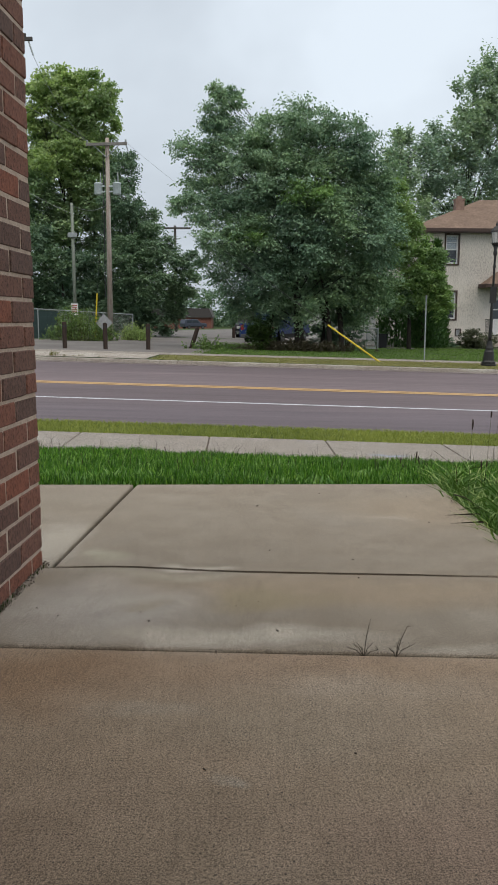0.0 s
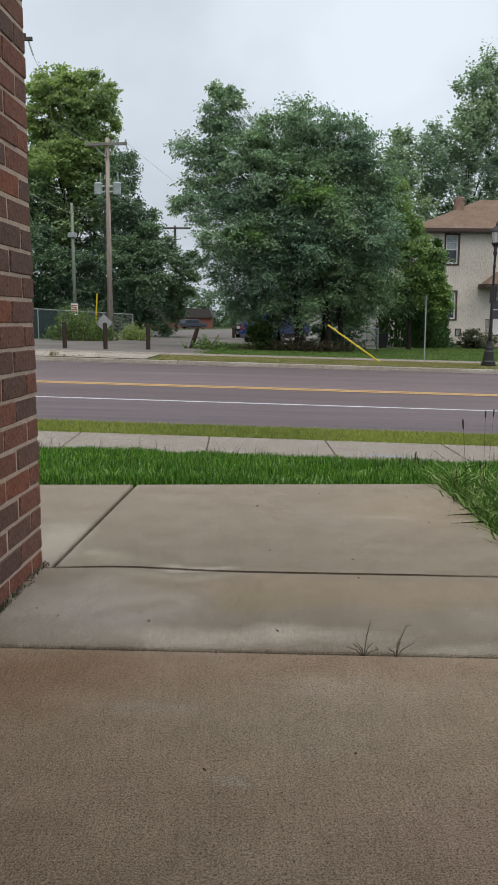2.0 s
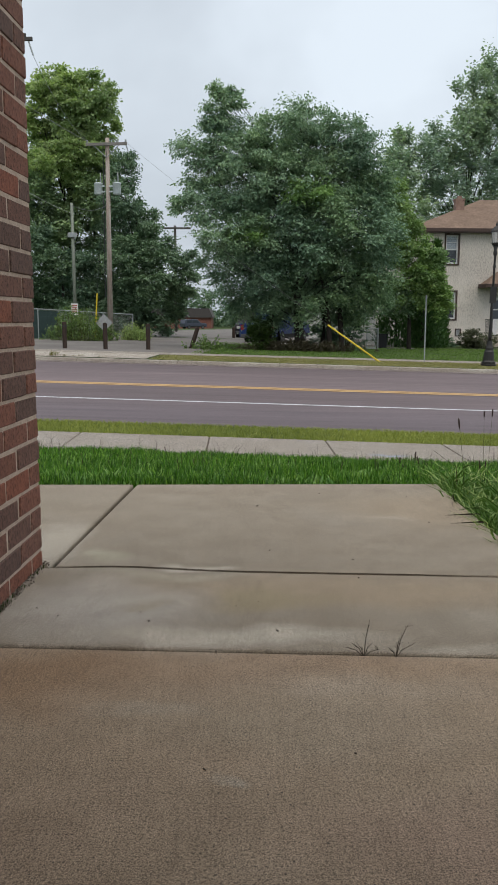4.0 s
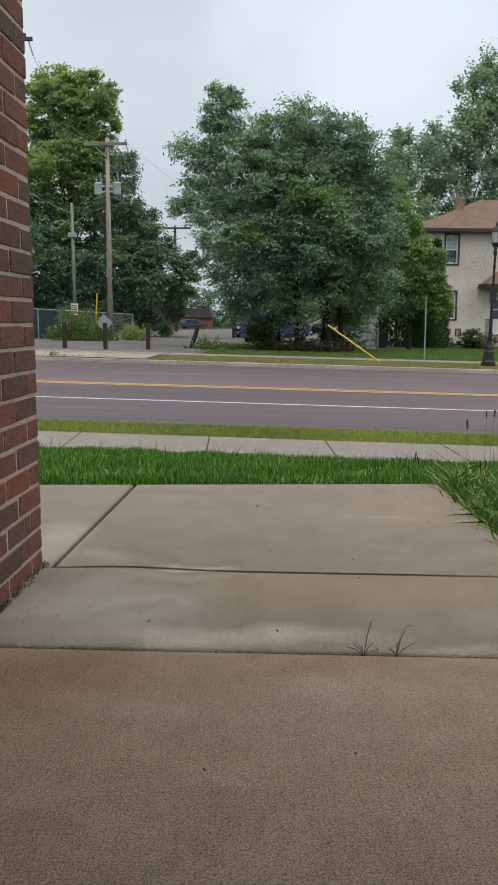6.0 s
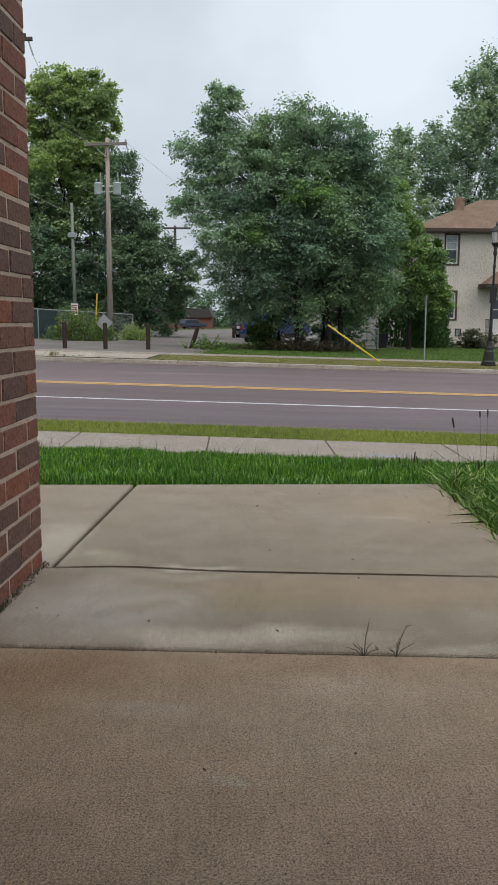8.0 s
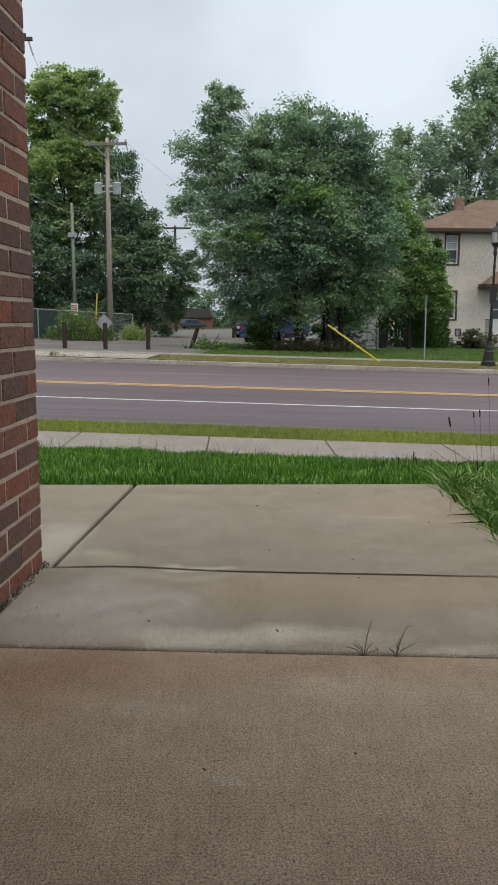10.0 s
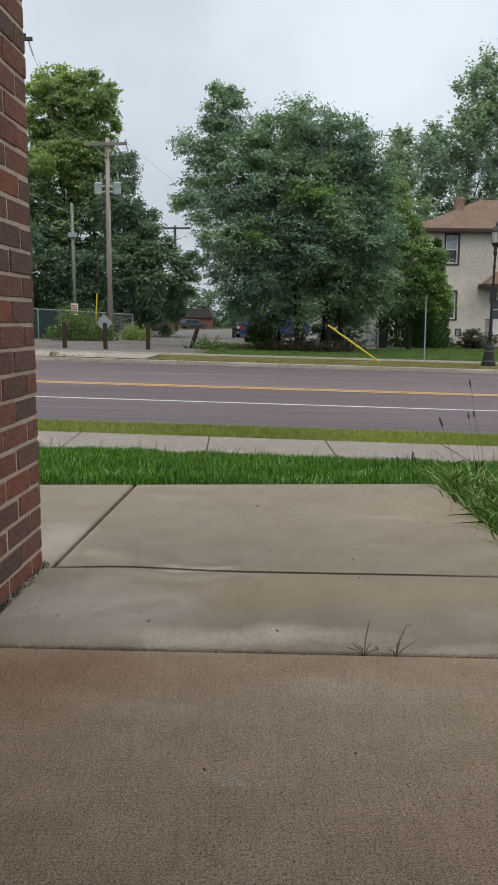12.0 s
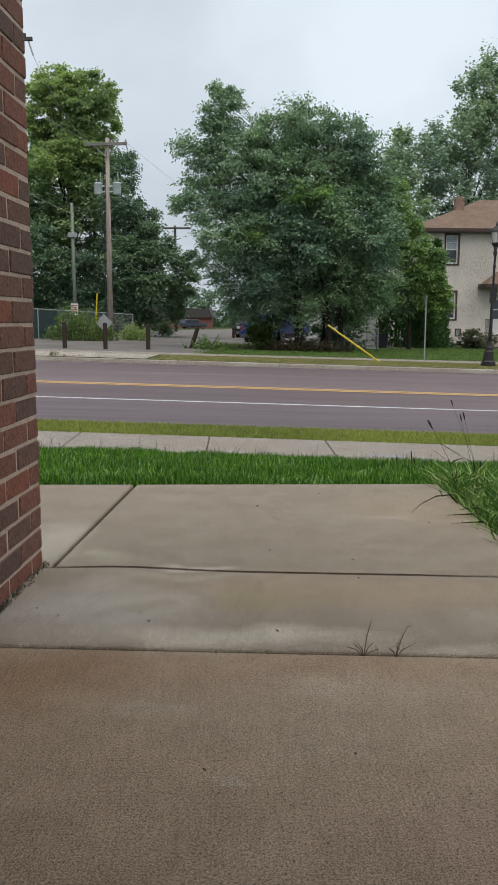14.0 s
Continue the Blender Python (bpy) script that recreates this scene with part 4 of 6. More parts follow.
POPLAR_SIDE = [
    (-1.23, 14.06, 0.67, 0.74, 0), (-1.56, 12.16, 0.61, 0.91, 0), (-1.91, 9.76, 0.56, 1.09, 0), (1.09, 11.75, 0.78, 0.75, 0), (-0.24, 9.76, 0.96, 0.92, 0), (0.16, 14.22, 0.72, 0.64, 0), (1.46, 13.28, 0.72, 0.64, 0),
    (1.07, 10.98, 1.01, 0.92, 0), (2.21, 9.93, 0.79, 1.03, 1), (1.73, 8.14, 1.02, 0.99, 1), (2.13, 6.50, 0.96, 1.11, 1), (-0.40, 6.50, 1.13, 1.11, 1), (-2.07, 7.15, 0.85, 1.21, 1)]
# the crown's filling between the outer branches
ELM_CORE = [
    (-0.3, 8.1, 1.5, 0.9, 3), (1.6, 7.8, 1.4, 1.0, 3), (0.4, 6.7, 2.0, 1.1, 3), (2.4, 6.2, 1.5, 1.2, 3), (-1.9, 6.8, 1.3, 1.0, 3), (2.6, 4.6, 1.3, 1.2, 3), (-2.0, 5.2, 1.2, 1.0, 3),
    (0.5, 5.0, 2.0, 1.2, 3), (1.6, 3.0, 2.0, 1.1, 3), (-1.2, 3.0, 1.5, 1.0, 3), (2.9, 7.0, 0.9, 0.9, 3), (3.2, 5.7, 0.7, 0.9, 3), (-3.2, 8.7, 0.6, 0.6, 3)]
THICKET = [
    (-2.6, 0.9, 1.1, 0.9, 0), (-1.0, 0.8, 1.1, 0.8, 0), (0.6, 0.9, 1.1, 0.9, 0), (2.2, 0.8, 1.0, 0.8, 0), (3.4, 0.8, 0.8, 0.8, 0), (-2.8, 2.4, 1.1, 1.1, 0), (-1.2, 2.5, 1.2, 1.0, 0),
    (0.5, 2.4, 1.1, 1.0, 0), (2.1, 2.3, 1.1, 1.0, 0), (-2.5, 4.0, 1.1, 1.1, 0), (-0.8, 4.0, 1.2, 1.0, 0), (1.0, 3.8, 1.0, 1.0, 0), (-2.9, 5.6, 0.9, 0.9, 0), (-1.4, 5.4, 0.9, 0.8, 0)]
elm, elm_branches = tree("elm_tree", (1.85, 35.0, -0.60), 10.5, 0.21, ELM_TOP + ELM_MIDDLE + ELM_SKIRT + ELM_CORE, [LEAF_ELM, LEAF_ELM_BRIGHT, LEAF_ELM, LEAF_ELM], 310, 0.115, 0.85, 1.5,
                         "tall dense dark-green elm clump leaning over the lawn", seed=3, gap=0.3, fan=0.33, broad=0.27, lift=(0.05, 0.6), bend=(0.25, 0.12), hang=0.8, bulge=1.25, trunks=((0.23, 0), (-1.08, 0.3), (-0.6, 0.9), (1.25, 0.5), (1.5, 0.2), (2.05, 0.6)))
poplar, poplar_branches = tree("poplar_tree", (-10.8, 52, -0.3), 17.5, 0.27, POPLAR + POPLAR_SIDE, [LEAF_POPLAR, LEAF_POPLAR_LOW], 130, 0.165, 0.75, 1.8,
                               "tall leafy poplar with yellow-green top behind the fence", seed=5, gap=0.3, hang=0.8, broad=0.4, fan=0.6, lift=(0.2, 0.5), bend=(0.4, 0.2), trunks=((0, 0), (-1.5, 0.5), (2.2, 0.6)))
ash, ash_branches = tree("ash_tree", (-6.2, 49, -0.4), 9.5, 0.22, ASH, [LEAF_DARK], 280, 0.135, 0.7, 1.3, "dark-green bushy ash tree overhanging the alley", seed=6, gap=0.25, hang=0.7, broad=0.34, fan=0.55, lift=(0.0, 0.5))
thicket, thicket_branches = tree("boxelder_thicket", (-10.6, 48.5, -0.4), 6.2, 0.1, THICKET, [LEAF_DARK], 190, 0.14, 0.7, 0.9, "dense dark-green boxelder thicket behind the fence", "thicket", seed=12, gap=0.2, hang=0.7, broad=0.36, fan=0.55, trunks=((0, 0), (-2, 0.3), (2, -0.2), (1, 0.5)))
maple, maple_branches = tree("maple_tree", (16.5, 66, -0.6), 19, 0.2, MAPLE, [LEAF_MAPLE], 62, 0.24, 1.9, 2.0, "large silver maple rising behind the house", seed=8, gap=0.56, hang=0.45, broad=0.34, fan=0.14, lift=(0.4, 1.1), bend=(0.1, 0.0))
young, young_branches = tree("young_elm_tree", (7.4, 39.5, -0.78), 6, 0.1, YOUNG, [LEAF_LIGHT, LEAF_DARK], 330, 0.115, 0.55, 0.6, "fresh-green young tree beside the house lawn", seed=9, gap=0.25, hang=0.7, broad=0.34)


def conifer(name, root, height, radius, label, seed):
    t = thing(name, pose(*root), label, "conifer", "cedars beside the house")
    part("trunk", tube(bmesh.new(), [(0, 0, -0.1), (0, 0, height * 0.5), (0, 0, height * 0.93)], [0.09, 0.06, 0.01], 8), BARK, t, smooth=True)
    r = np.random.RandomState(seed)
    n = int(1500 * height / 5)
    z = r.uniform(0, 1, n)
    rr = radius * np.clip(1.05 - z ** 1.7, 0.05, 1) * r.uniform(0.6, 1.08, n)
    a = r.uniform(0, math.tau, n)
    P = np.stack([np.cos(a) * rr, np.sin(a) * rr, 0.1 + z * (height - 0.1)], 1)
    V, F, off = [], [], 0
    out = np.stack([np.cos(a) * 0.5, np.sin(a) * 0.5, np.ones(n)], 1) + r.normal(size=(n, 3)) * 0.25
    for k in range(5):
        side = r.normal(size=(n, 3))
        ax = out + side * 0.4
        ax /= np.linalg.norm(ax, axis=1)[:, None]
        wd = np.cross(ax, side)
        wd /= np.linalg.norm(wd, axis=1)[:, None]
        L = r.uniform(0.12, 0.26, n)[:, None]
        p = P + side * 0.05
        V.append(np.stack([p, p + ax * L * 0.5 + wd * L * 0.16, p + ax * L, p + ax * L * 0.5 - wd * L * 0.16], 1).reshape(-1, 3))
        o = off + np.arange(n) * 4
        F.append(np.stack([o, o + 1, o + 2, o + 3], 1))
        off += n * 4
    raw("crown", np.concatenate(V), np.concatenate(F), CEDAR, t)
    return t


conifer("cedar_tree", (7.25, 42.2, -0.8), 3.3, 1.0, "low dark-green cedar under the young tree", 23)
conifer("cedar_tree", (8.55, 42.2, -0.8), 3.4, 1.05, "low dark-green cedar under the young tree", 24)
conifer("cedar_tree", (8.75, 43.0, -0.85), 5.25, 0.6, "narrow dark-green cedar against the house wall", 21)
conifer("cedar_tree", (9.42, 43.4, -0.85), 5.35, 0.62, "narrow dark-green cedar against the house wall", 22)

# distant trees along the horizon
r = np.random.RandomState(77)
V, F, off = [], [], 0
for k in range(46):
    x = -75 + k * 3.6 + r.uniform(-1.5, 1.5)
    h = r.uniform(5.0, 9.5)
    v, f = leaf_cloud(r, (x, 200 + r.uniform(-8, 8), -1.6 + h * 0.5, r.uniform(2.4, 4.2), h * 0.5), 50, 0.75, 2.6, 0.3, 0.2, 0.1)
    V.append(v)
    F.append(f + off)
    off += len(v)
tagged(raw("far_woods", np.concatenate(V), np.concatenate(F), LEAF_DARK), "distant grey-green treeline beyond the lots", "trees", "", "stuff")


# ---- the house across the street ----
def pierced(bm, width, height, thick, holes, x0=0.0):
    """A wall in the xz plane with rectangular openings through it, made of blocks."""
    xs = sorted({x0, x0 + width, *[h[0] for h in holes], *[h[1] for h in holes]})
    zs = sorted({0.0, height, *[h[2] for h in holes], *[h[3] for h in holes]})
    for a, b in zip(xs, xs[1:]):
        run = None
        for c, d in zip(zs, zs[1:]):
            solid = not any(h[0] <= a and b <= h[1] and h[2] <= c and d <= h[3] for h in holes)
            if solid:
                run = (run[0], d) if run else (c, d)
            if run and (not solid or d == zs[-1]):
                box(bm, a, b, 0, thick, run[0], run[1])
                run = None
    return bm


house = thing("house", pose(8.75, 46.0, -0.62, 0, 0, 4.0), "two-storey grey stucco house with brown hipped roof", "house")
HOLES = [(1.72, 2.39, 4.26, 5.76), (1.70, 2.35, 1.34, 2.78), (4.28, 5.23, 0.45, 2.55), (1.78, 2.02, 0.40, 0.78), (2.42, 2.66, 0.46, 0.78)]
part("wall_front", pierced(bmesh.new(), 11.5, 6.15, 0.25, HOLES), STUCCO, house)
part("wall_side", boxed(0, 0.25, 0.25, 9.0, 0, 6.15), STUCCO, house)
part("wall_side", boxed(11.25, 11.5, 0.25, 9.0, 0, 6.15), STUCCO, house)
part("wall_rear", boxed(0.25, 11.25, 8.75, 9.0, 0, 6.15), STUCCO, house)
E0, E1, RZ = -0.45, 11.95, 6.05
bm = bmesh.new()
q = [bm.verts.new(p) for p in ((E0, -0.45, RZ), (E1, -0.45, RZ), (E1, 9.45, RZ), (E0, 9.45, RZ), (5.0, 4.5, 8.2), (6.7, 4.5, 8.2))]
for f in ((0, 1, 5, 4), (1, 2, 5), (2, 3, 4, 5), (3, 0, 4), (3, 2, 1, 0)):
    bm.faces.new([q[i] for i in f])
roof = part("roof", bm, ROOFING, house, "brown asphalt-shingle hipped roof")
part("fascia", boxed(E0 - 0.02, E1 + 0.02, -0.50, -0.455, RZ - 0.15, RZ + 0.02), TRIM_BROWN, house, "dark brown eaves board")
part("soffit", boxed(E0, E1, -0.45, -0.003, RZ - 0.20, RZ - 0.14), TRIM_BROWN, house)
bm = boxed(2.98, 3.48, 2.6, 3.0, 6.9, 7.92)
box(bm, 2.95, 3.51, 2.57, 3.03, 7.92, 8.0)
box(bm, 3.12, 3.34, 2.70, 2.90, 8.0, 8.16)
part("chimney", bm, CHIMNEY, house, "red brick chimney")


def sash(x0, x1, z0, z1):
    """A double-hung window set into its opening."""
    w = new("window")
    w.parent = house
    fr = bmesh.new()
    t = 0.085
    for a in ((x0 - t, x1 + t, z1, z1 + t), (x0 - t, x1 + t, z0 - t, z0), (x0 - t, x0, z0, z1), (x1, x1 + t, z0, z1)):
        box(fr, a[0], a[1], -0.035, 0.05, a[2], a[3])
    part("frame", fr, TRIM_BROWN, w, "dark brown casing")
    s = bmesh.new()
    zm = (z0 + z1) / 2
    for a in ((x0, x0 + 0.07, z0, z1), (x1 - 0.07, x1, z0, z1), (x0 + 0.07, x1 - 0.07, z1 - 0.07, z1), (x0 + 0.07, x1 - 0.07, z0, z0 + 0.08), (x0 + 0.07, x1 - 0.07, zm - 0.035, zm + 0.035)):
        box(s, a[0], a[1], 0.06, 0.11, a[2], a[3])
    part("sash", s, TRIM_WHITE, w, "white painted sash")
    part("pane", boxed(x0 + 0.07, x1 - 0.07, 0.085, 0.095, zm + 0.035, z1 - 0.07), PANE, w).visible_shadow = False
    part("pane", boxed(x0 + 0.07, x1 - 0.07, 0.085, 0.095, z0 + 0.08, zm - 0.035), PANE, w).visible_shadow = False
    part("insect_screen", boxed(x0 + 0.07, x1 - 0.07, 0.066, 0.068, z0 + 0.08, zm - 0.035), SCREEN, w, "dark half insect screen").visible_shadow = False
    part("muntin", boxed(x0 + 0.07, x1 - 0.07, 0.078, 0.105, (zm + z1) / 2 - 0.02, (zm + z1) / 2 + 0.006), TRIM_WHITE, w)
    part("muntin", boxed(x0 + 0.07, x1 - 0.07, 0.078, 0.105, (zm + z0) / 2 - 0.006, (zm + z0) / 2 + 0.02), TRIM_BROWN, w)
    slats = bmesh.new()
    for k in range(22):
        z = z1 - 0.03 - k * (z1 - z0 - 0.05) / 22
        box(slats, x0 + 0.02, x1 - 0.02, 0.13, 0.142, z - 0.055, z)
    part("blind", slats, BLIND, w, "pale slatted window blind")


BLIND = plain("pale_blind", (0.44, 0.47, 0.51), 0.8)
for h in HOLES[:2]:
    sash(*h)
for x0, x1, z0, z1 in HOLES[3:]:
    low = new("basement_window")
    low.parent = house
    fr = bmesh.new()
    for a in ((x0 - 0.05, x1 + 0.05, z1, z1 + 0.05), (x0 - 0.05, x1 + 0.05, z0 - 0.05, z0), (x0 - 0.05, x0, z0, z1), (x1, x1 + 0.05, z0, z1)):
        box(fr, a[0], a[1], -0.025, 0.05, a[2], a[3])
    part("frame", fr, TRIM_BROWN, low, "dark brown basement window frame")
    part("pane", boxed(x0, x1, 0.06, 0.07, z0, z1), SIGN_BACK, low)
# entrance: canopy, door, rail
bm = bmesh.new()
q = [bm.verts.new(p) for p in ((3.62, -1.25, 3.16), (6.3, -1.25, 3.16), (6.3, -0.004, 3.16), (3.62, -0.004, 3.16), (4.7, -0.004, 3.95), (5.6, -0.004, 3.95))]
for f in ((0, 1, 5, 4), (1, 2, 5), (3, 0, 4), (3, 2, 1, 0), (2, 3, 4, 5)):
    bm.faces.new([q[i] for i in f])
part("canopy", bm, ROOFING, house, "small shingled entrance canopy")
part("canopy_board", boxed(3.60, 6.32, -1.30, -1.255, 2.98, 3.18, bevel=0.02), TRIM_BROWN, house)
part("canopy_board", boxed(3.56, 3.60, -1.28, -0.004, 2.98, 3.18), TRIM_BROWN, house)
part("canopy_ceiling", boxed(3.60, 6.3, -1.25, -0.004, 3.08, 3.15), TRIM_BROWN, house)
part("doorstep", boxed(3.9, 6.1, -1.25, -0.004, -0.1, 0.42), KERB, house)
door = part("door", boxed(4.35, 5.16, 0.06, 0.11, 0.46, 2.48), TRIM_WHITE, house, "white storm door")
part("crossbar", boxed(4.45, 5.06, 0.035, 0.044, 1.82, 1.88), TRIM_WHITE, door)
part("pane", boxed(4.45, 5.06, 0.045, 0.055, 1.35, 2.34), GLASS, door)
bm = bmesh.new()
for a in ((4.28, 4.35, 0.45, 2.55), (5.16, 5.23, 0.45, 2.55), (4.35, 5.16, 2.48, 2.55)):
    box(bm, a[0], a[1], -0.03, 0.10, a[2], a[3])
part("door_frame", bm, TRIM_WHITE, house)
rail = bmesh.new()
for k in range(8):
    rod(rail, (4.0, -1.2 + k * 0.15, 0.42), (4.0, -1.2 + k * 0.15, 1.3), 0.012, n=6)
box(rail, 3.98, 4.02, -1.22, -0.1, 1.3, 1.34)
part("railing", rail, BLACK_IRON, house, "thin black iron handrail")


def shrub(name, root, w, h, paint, label, seed, n=900):
    t = thing(name, pose(*root), label, "shrub")
    r = np.random.RandomState(seed)
    bm = bmesh.new()
    rnd = random.Random(seed)
    for k in range(9):
        e = Vector((rnd.uniform(-0.7, 0.7) * w, rnd.uniform(-0.4, 0.4) * w, rnd.uniform(0.5, 0.9) * h))
        tube(bm, [(0, 0, -0.05), e * 0.5, e], [0.02, 0.014, 0.005], 5)
    part("stem_clump", bm, BARK, t)
    V, F = leaf_cloud(r, (0, 0, h * 0.5, w, h * 0.55), n, 0.075, 0.24, 0.35, 0.2, 0.2)
    V[:, 2] = np.maximum(V[:, 2], 0.01)
    raw("foliage", V, F, paint, t)
    return t


shrub("foundation_shrub", (11.65, 43.2, -0.9), 1.0, 1.05, BARBERRY, "rounded olive-brown shrub in front of the house", 31, 480)
shrub("low_shrub", (10.1, 44.0, -0.8), 0.45, 0.6, LEAF_DARK, "small dull-green shrub by the house wall", 32, 150)


# ---- poles, lamps, signs ----
def utility_pole():
    t = thing("utility_pole", pose(-6.98, 43.0, -0.42, 0, 0.2, -8), "weathered wooden utility pole with crossarm and two transformers", "utility pole")
    H = 9.85
    part("pole", tube(bmesh.new(), [(0, 0, -0.3), (0, 0, H * 0.5), (0, 0, H)], [0.145, 0.12, 0.095], 14), POLE_WOOD, t, smooth=True)
    part("crossarm", boxed(-1.02, 1.05, -0.22, -0.12, 9.46, 9.60, bevel=0.012), GREY_WOOD, t)
    br = bmesh.new()
    for s in (-1, 1):
        rod(br, (s * 0.62, -0.17, 9.46), (s * 0.02, -0.15, 8.93), 0.022, n=6)
    part("brace", br, STEEL, t)
    for x in (-0.95, 0.55, 0.98):
        bm = lathe(bmesh.new(), [(0.02, 0), (0.05, 0.03), (0.025, 0.06), (0.055, 0.09), (0.03, 0.13)], 10)
        part("insulator", bm, CERAMIC, t, at=pose(x, -0.17, 9.60), smooth=True)
    bm = bmesh.new()
    rod(bm, (1.0, -0.17, 9.46), (1.12, -0.17, 9.10), 0.035, 0.02, 8)
    part("arrester", bm, CERAMIC, t)
    for x in (-0.47, 0.47):
        tank = part("transformer", lathe(bmesh.new(), [(0.18, 0), (0.2, 0.03), (0.2, 0.50), (0.21, 0.51), (0.21, 0.55), (0.14, 0.58), (0.02, 0.59)], 18), TANK, t, "grey cylindrical transformer tank", True, pose(x, -0.05, 7.16))
        part("bushing", lathe(bmesh.new(), [(0.04, 0), (0.03, 0.12), (0.05, 0.14), (0.028, 0.26), (0.042, 0.28), (0.012, 0.52)], 8), CERAMIC, tank, smooth=True, at=pose(0.06 if x > 0 else 0.12, 0, 0.55))
        part("bushing", lathe(bmesh.new(), [(0.03, 0), (0.025, 0.14), (0.01, 0.2)], 8), CERAMIC, tank, smooth=True, at=pose(-0.09, 0, 0.55))
        for z in (0.10, 0.36):
            part("bracket", boxed(-0.36 if x > 0 else 0.19, -0.19 if x > 0 else 0.36, -0.10, -0.04, z, z + 0.07, bevel=0.01), TANK, tank, "pale steel mounting bracket")
    bm = rod(bmesh.new(), (-0.21, -0.05, 2.2), (-0.20, -0.05, 9.5), 0.022, n=6)
    part("conduit", bm, WIRE, t)
    return t


utility_pole()


def thin_pole():
    t = thing("service_pole", pose(-8.52, 42.0, -0.40, 0, -0.3, 0), "slender grey-green steel service pole with white notice", "pole")
    part("shaft", tube(bmesh.new(), [(0, 0, -0.2), (0, 0, 3.5), (0, 0, 6.62)], [0.09, 0.082, 0.072], 12), GREEN_STEEL, t, smooth=True)
    part("box", boxed(-0.22, 0.22, -0.14, -0.02, 5.0, 5.22, bevel=0.01), STEEL, t, "small grey junction plate")
    sg = part("notice", boxed(-0.17, 0.17, -0.15, -0.125, 1.28, 1.85, bevel=0.006), WHITE_SIGN, t, "white notice with unreadable red bars")
    bm = bmesh.new()
    for z in (1.72, 1.62, 1.52, 1.42):
        box(bm, -0.12, 0.12, -0.158, -0.152, z, z + 0.05)
    part("print", bm, RED_INK, sg)
    return t


thin_pole()
BOLLARD = [(-6.75, 31.2), (-5.28, 31.3), (-3.78, 31.9)]
first = None
for x, y in BOLLARD:
    u, v = x * CU - y * SU, x * SU + y * CU
    m = at(u, v)
    if first is None:
        first = thing("bollard", m, "dark brown wooden post beside the alley mouth", "bollard", "posts across the alley mouth")
        bm = lathe(bmesh.new(), [(0.082, -0.2), (0.082, 0.92), (0.075, 0.96), (0.04, 0.975)], 14)
        part("post", bm, POST_WOOD, first, smooth=False)
        part("band", lathe(bmesh.new(), [(0.085, 0.78), (0.0865, 0.79), (0.0865, 0.83), (0.085, 0.84)], 14), BLACK_IRON, first)
    else:
        copy_thing(first, m)
sg = thing("diamond_sign", pose(-6.72, 39.6, -0.45, 0, 0, -5), "bare metal back of a diamond sign on a post", "sign")
part("post", rod(bmesh.new(), (0, 0.03, -0.1), (0, 0.03, 1.2), 0.03, n=8), STEEL, sg)
bm = boxed(-0.28, 0.28, -0.012, 0.0, -0.28, 0.28, bevel=0.004)
bm.transform(pose(0, 0, 0.98, 0, 45, 0))
part("plate", bm, SIGN_BACK, sg)
sp = thing("street_sign_post", pose(5.72, 27.75, -0.72, 0, 0, 78), "thin galvanised post with a sign seen edge-on", "sign")
part("post", boxed(-0.025, 0.025, -0.02, 0.02, -0.1, 2.22, bevel=0.004), STEEL, sp)
part("plate", boxed(-0.225, 0.225, -0.026, -0.022, 1.82, 2.25, bevel=0.001), SIGN_BACK, sp)


def street_lamp():
    t = thing("street_lamp", pose(7.46, 26.5, -0.775, 0, 1.15, 0), "black cast-iron street lamp with glass lantern", "street lamp")
    part("base", lathe(bmesh.new(), [(0.24, -0.1), (0.24, 0.12), (0.2, 0.14), (0.2, 0.2), (0.17, 0.24), (0.15, 0.5), (0.12, 0.55), (0.12, 0.62), (0.09, 0.7), (0.07, 0.85)], 16), BLACK_IRON, t)
    part("pole", lathe(bmesh.new(), [(0.055, 0.83), (0.05, 1.0), (0.042, 2.0), (0.034, 3.05), (0.05, 3.10), (0.034, 3.16), (0.034, 3.42), (0.062, 3.46), (0.062, 3.54), (0.036, 3.60), (0.09, 3.76)], 14), BLACK_IRON, t, smooth=True)
    lan = part("lantern", lathe(bmesh.new(), [(0.11, 3.74), (0.14, 3.80), (0.115, 3.82)], 12), BLACK_IRON, t)
    part("globe", lathe(bmesh.new(), [(0.10, 3.82), (0.15, 4.12), (0.13, 4.15)], 8), LAMP_CLEAR, lan, "clear lantern glass")
    part("cap", lathe(bmesh.new(), [(0.18, 4.13), (0.17, 4.17), (0.08, 4.28), (0.03, 4.32), (0.03, 4.38), (0.005, 4.46)], 8), BLACK_IRON, lan)
    bars = bmesh.new()
    for k in range(8):
        a = k * math.tau / 8
        rod(bars, (0.105 * math.cos(a), 0.105 * math.sin(a), 3.80), (0.155 * math.cos(a), 0.155 * math.sin(a), 4.15), 0.007, n=5)
    part("cage", bars, BLACK_IRON, lan)
    part("collar", lathe(bmesh.new(), [(0.15, 0.135), (0.225, 0.14), (0.225, 0.19), (0.19, 0.22)], 8), BLACK_IRON, t)
    part("banner_bracket", boxed(-0.10, 0.10, -0.075, -0.05, 2.0, 2.5), BLACK_IRON, t, "dark plate strapped to the pole")
    return t


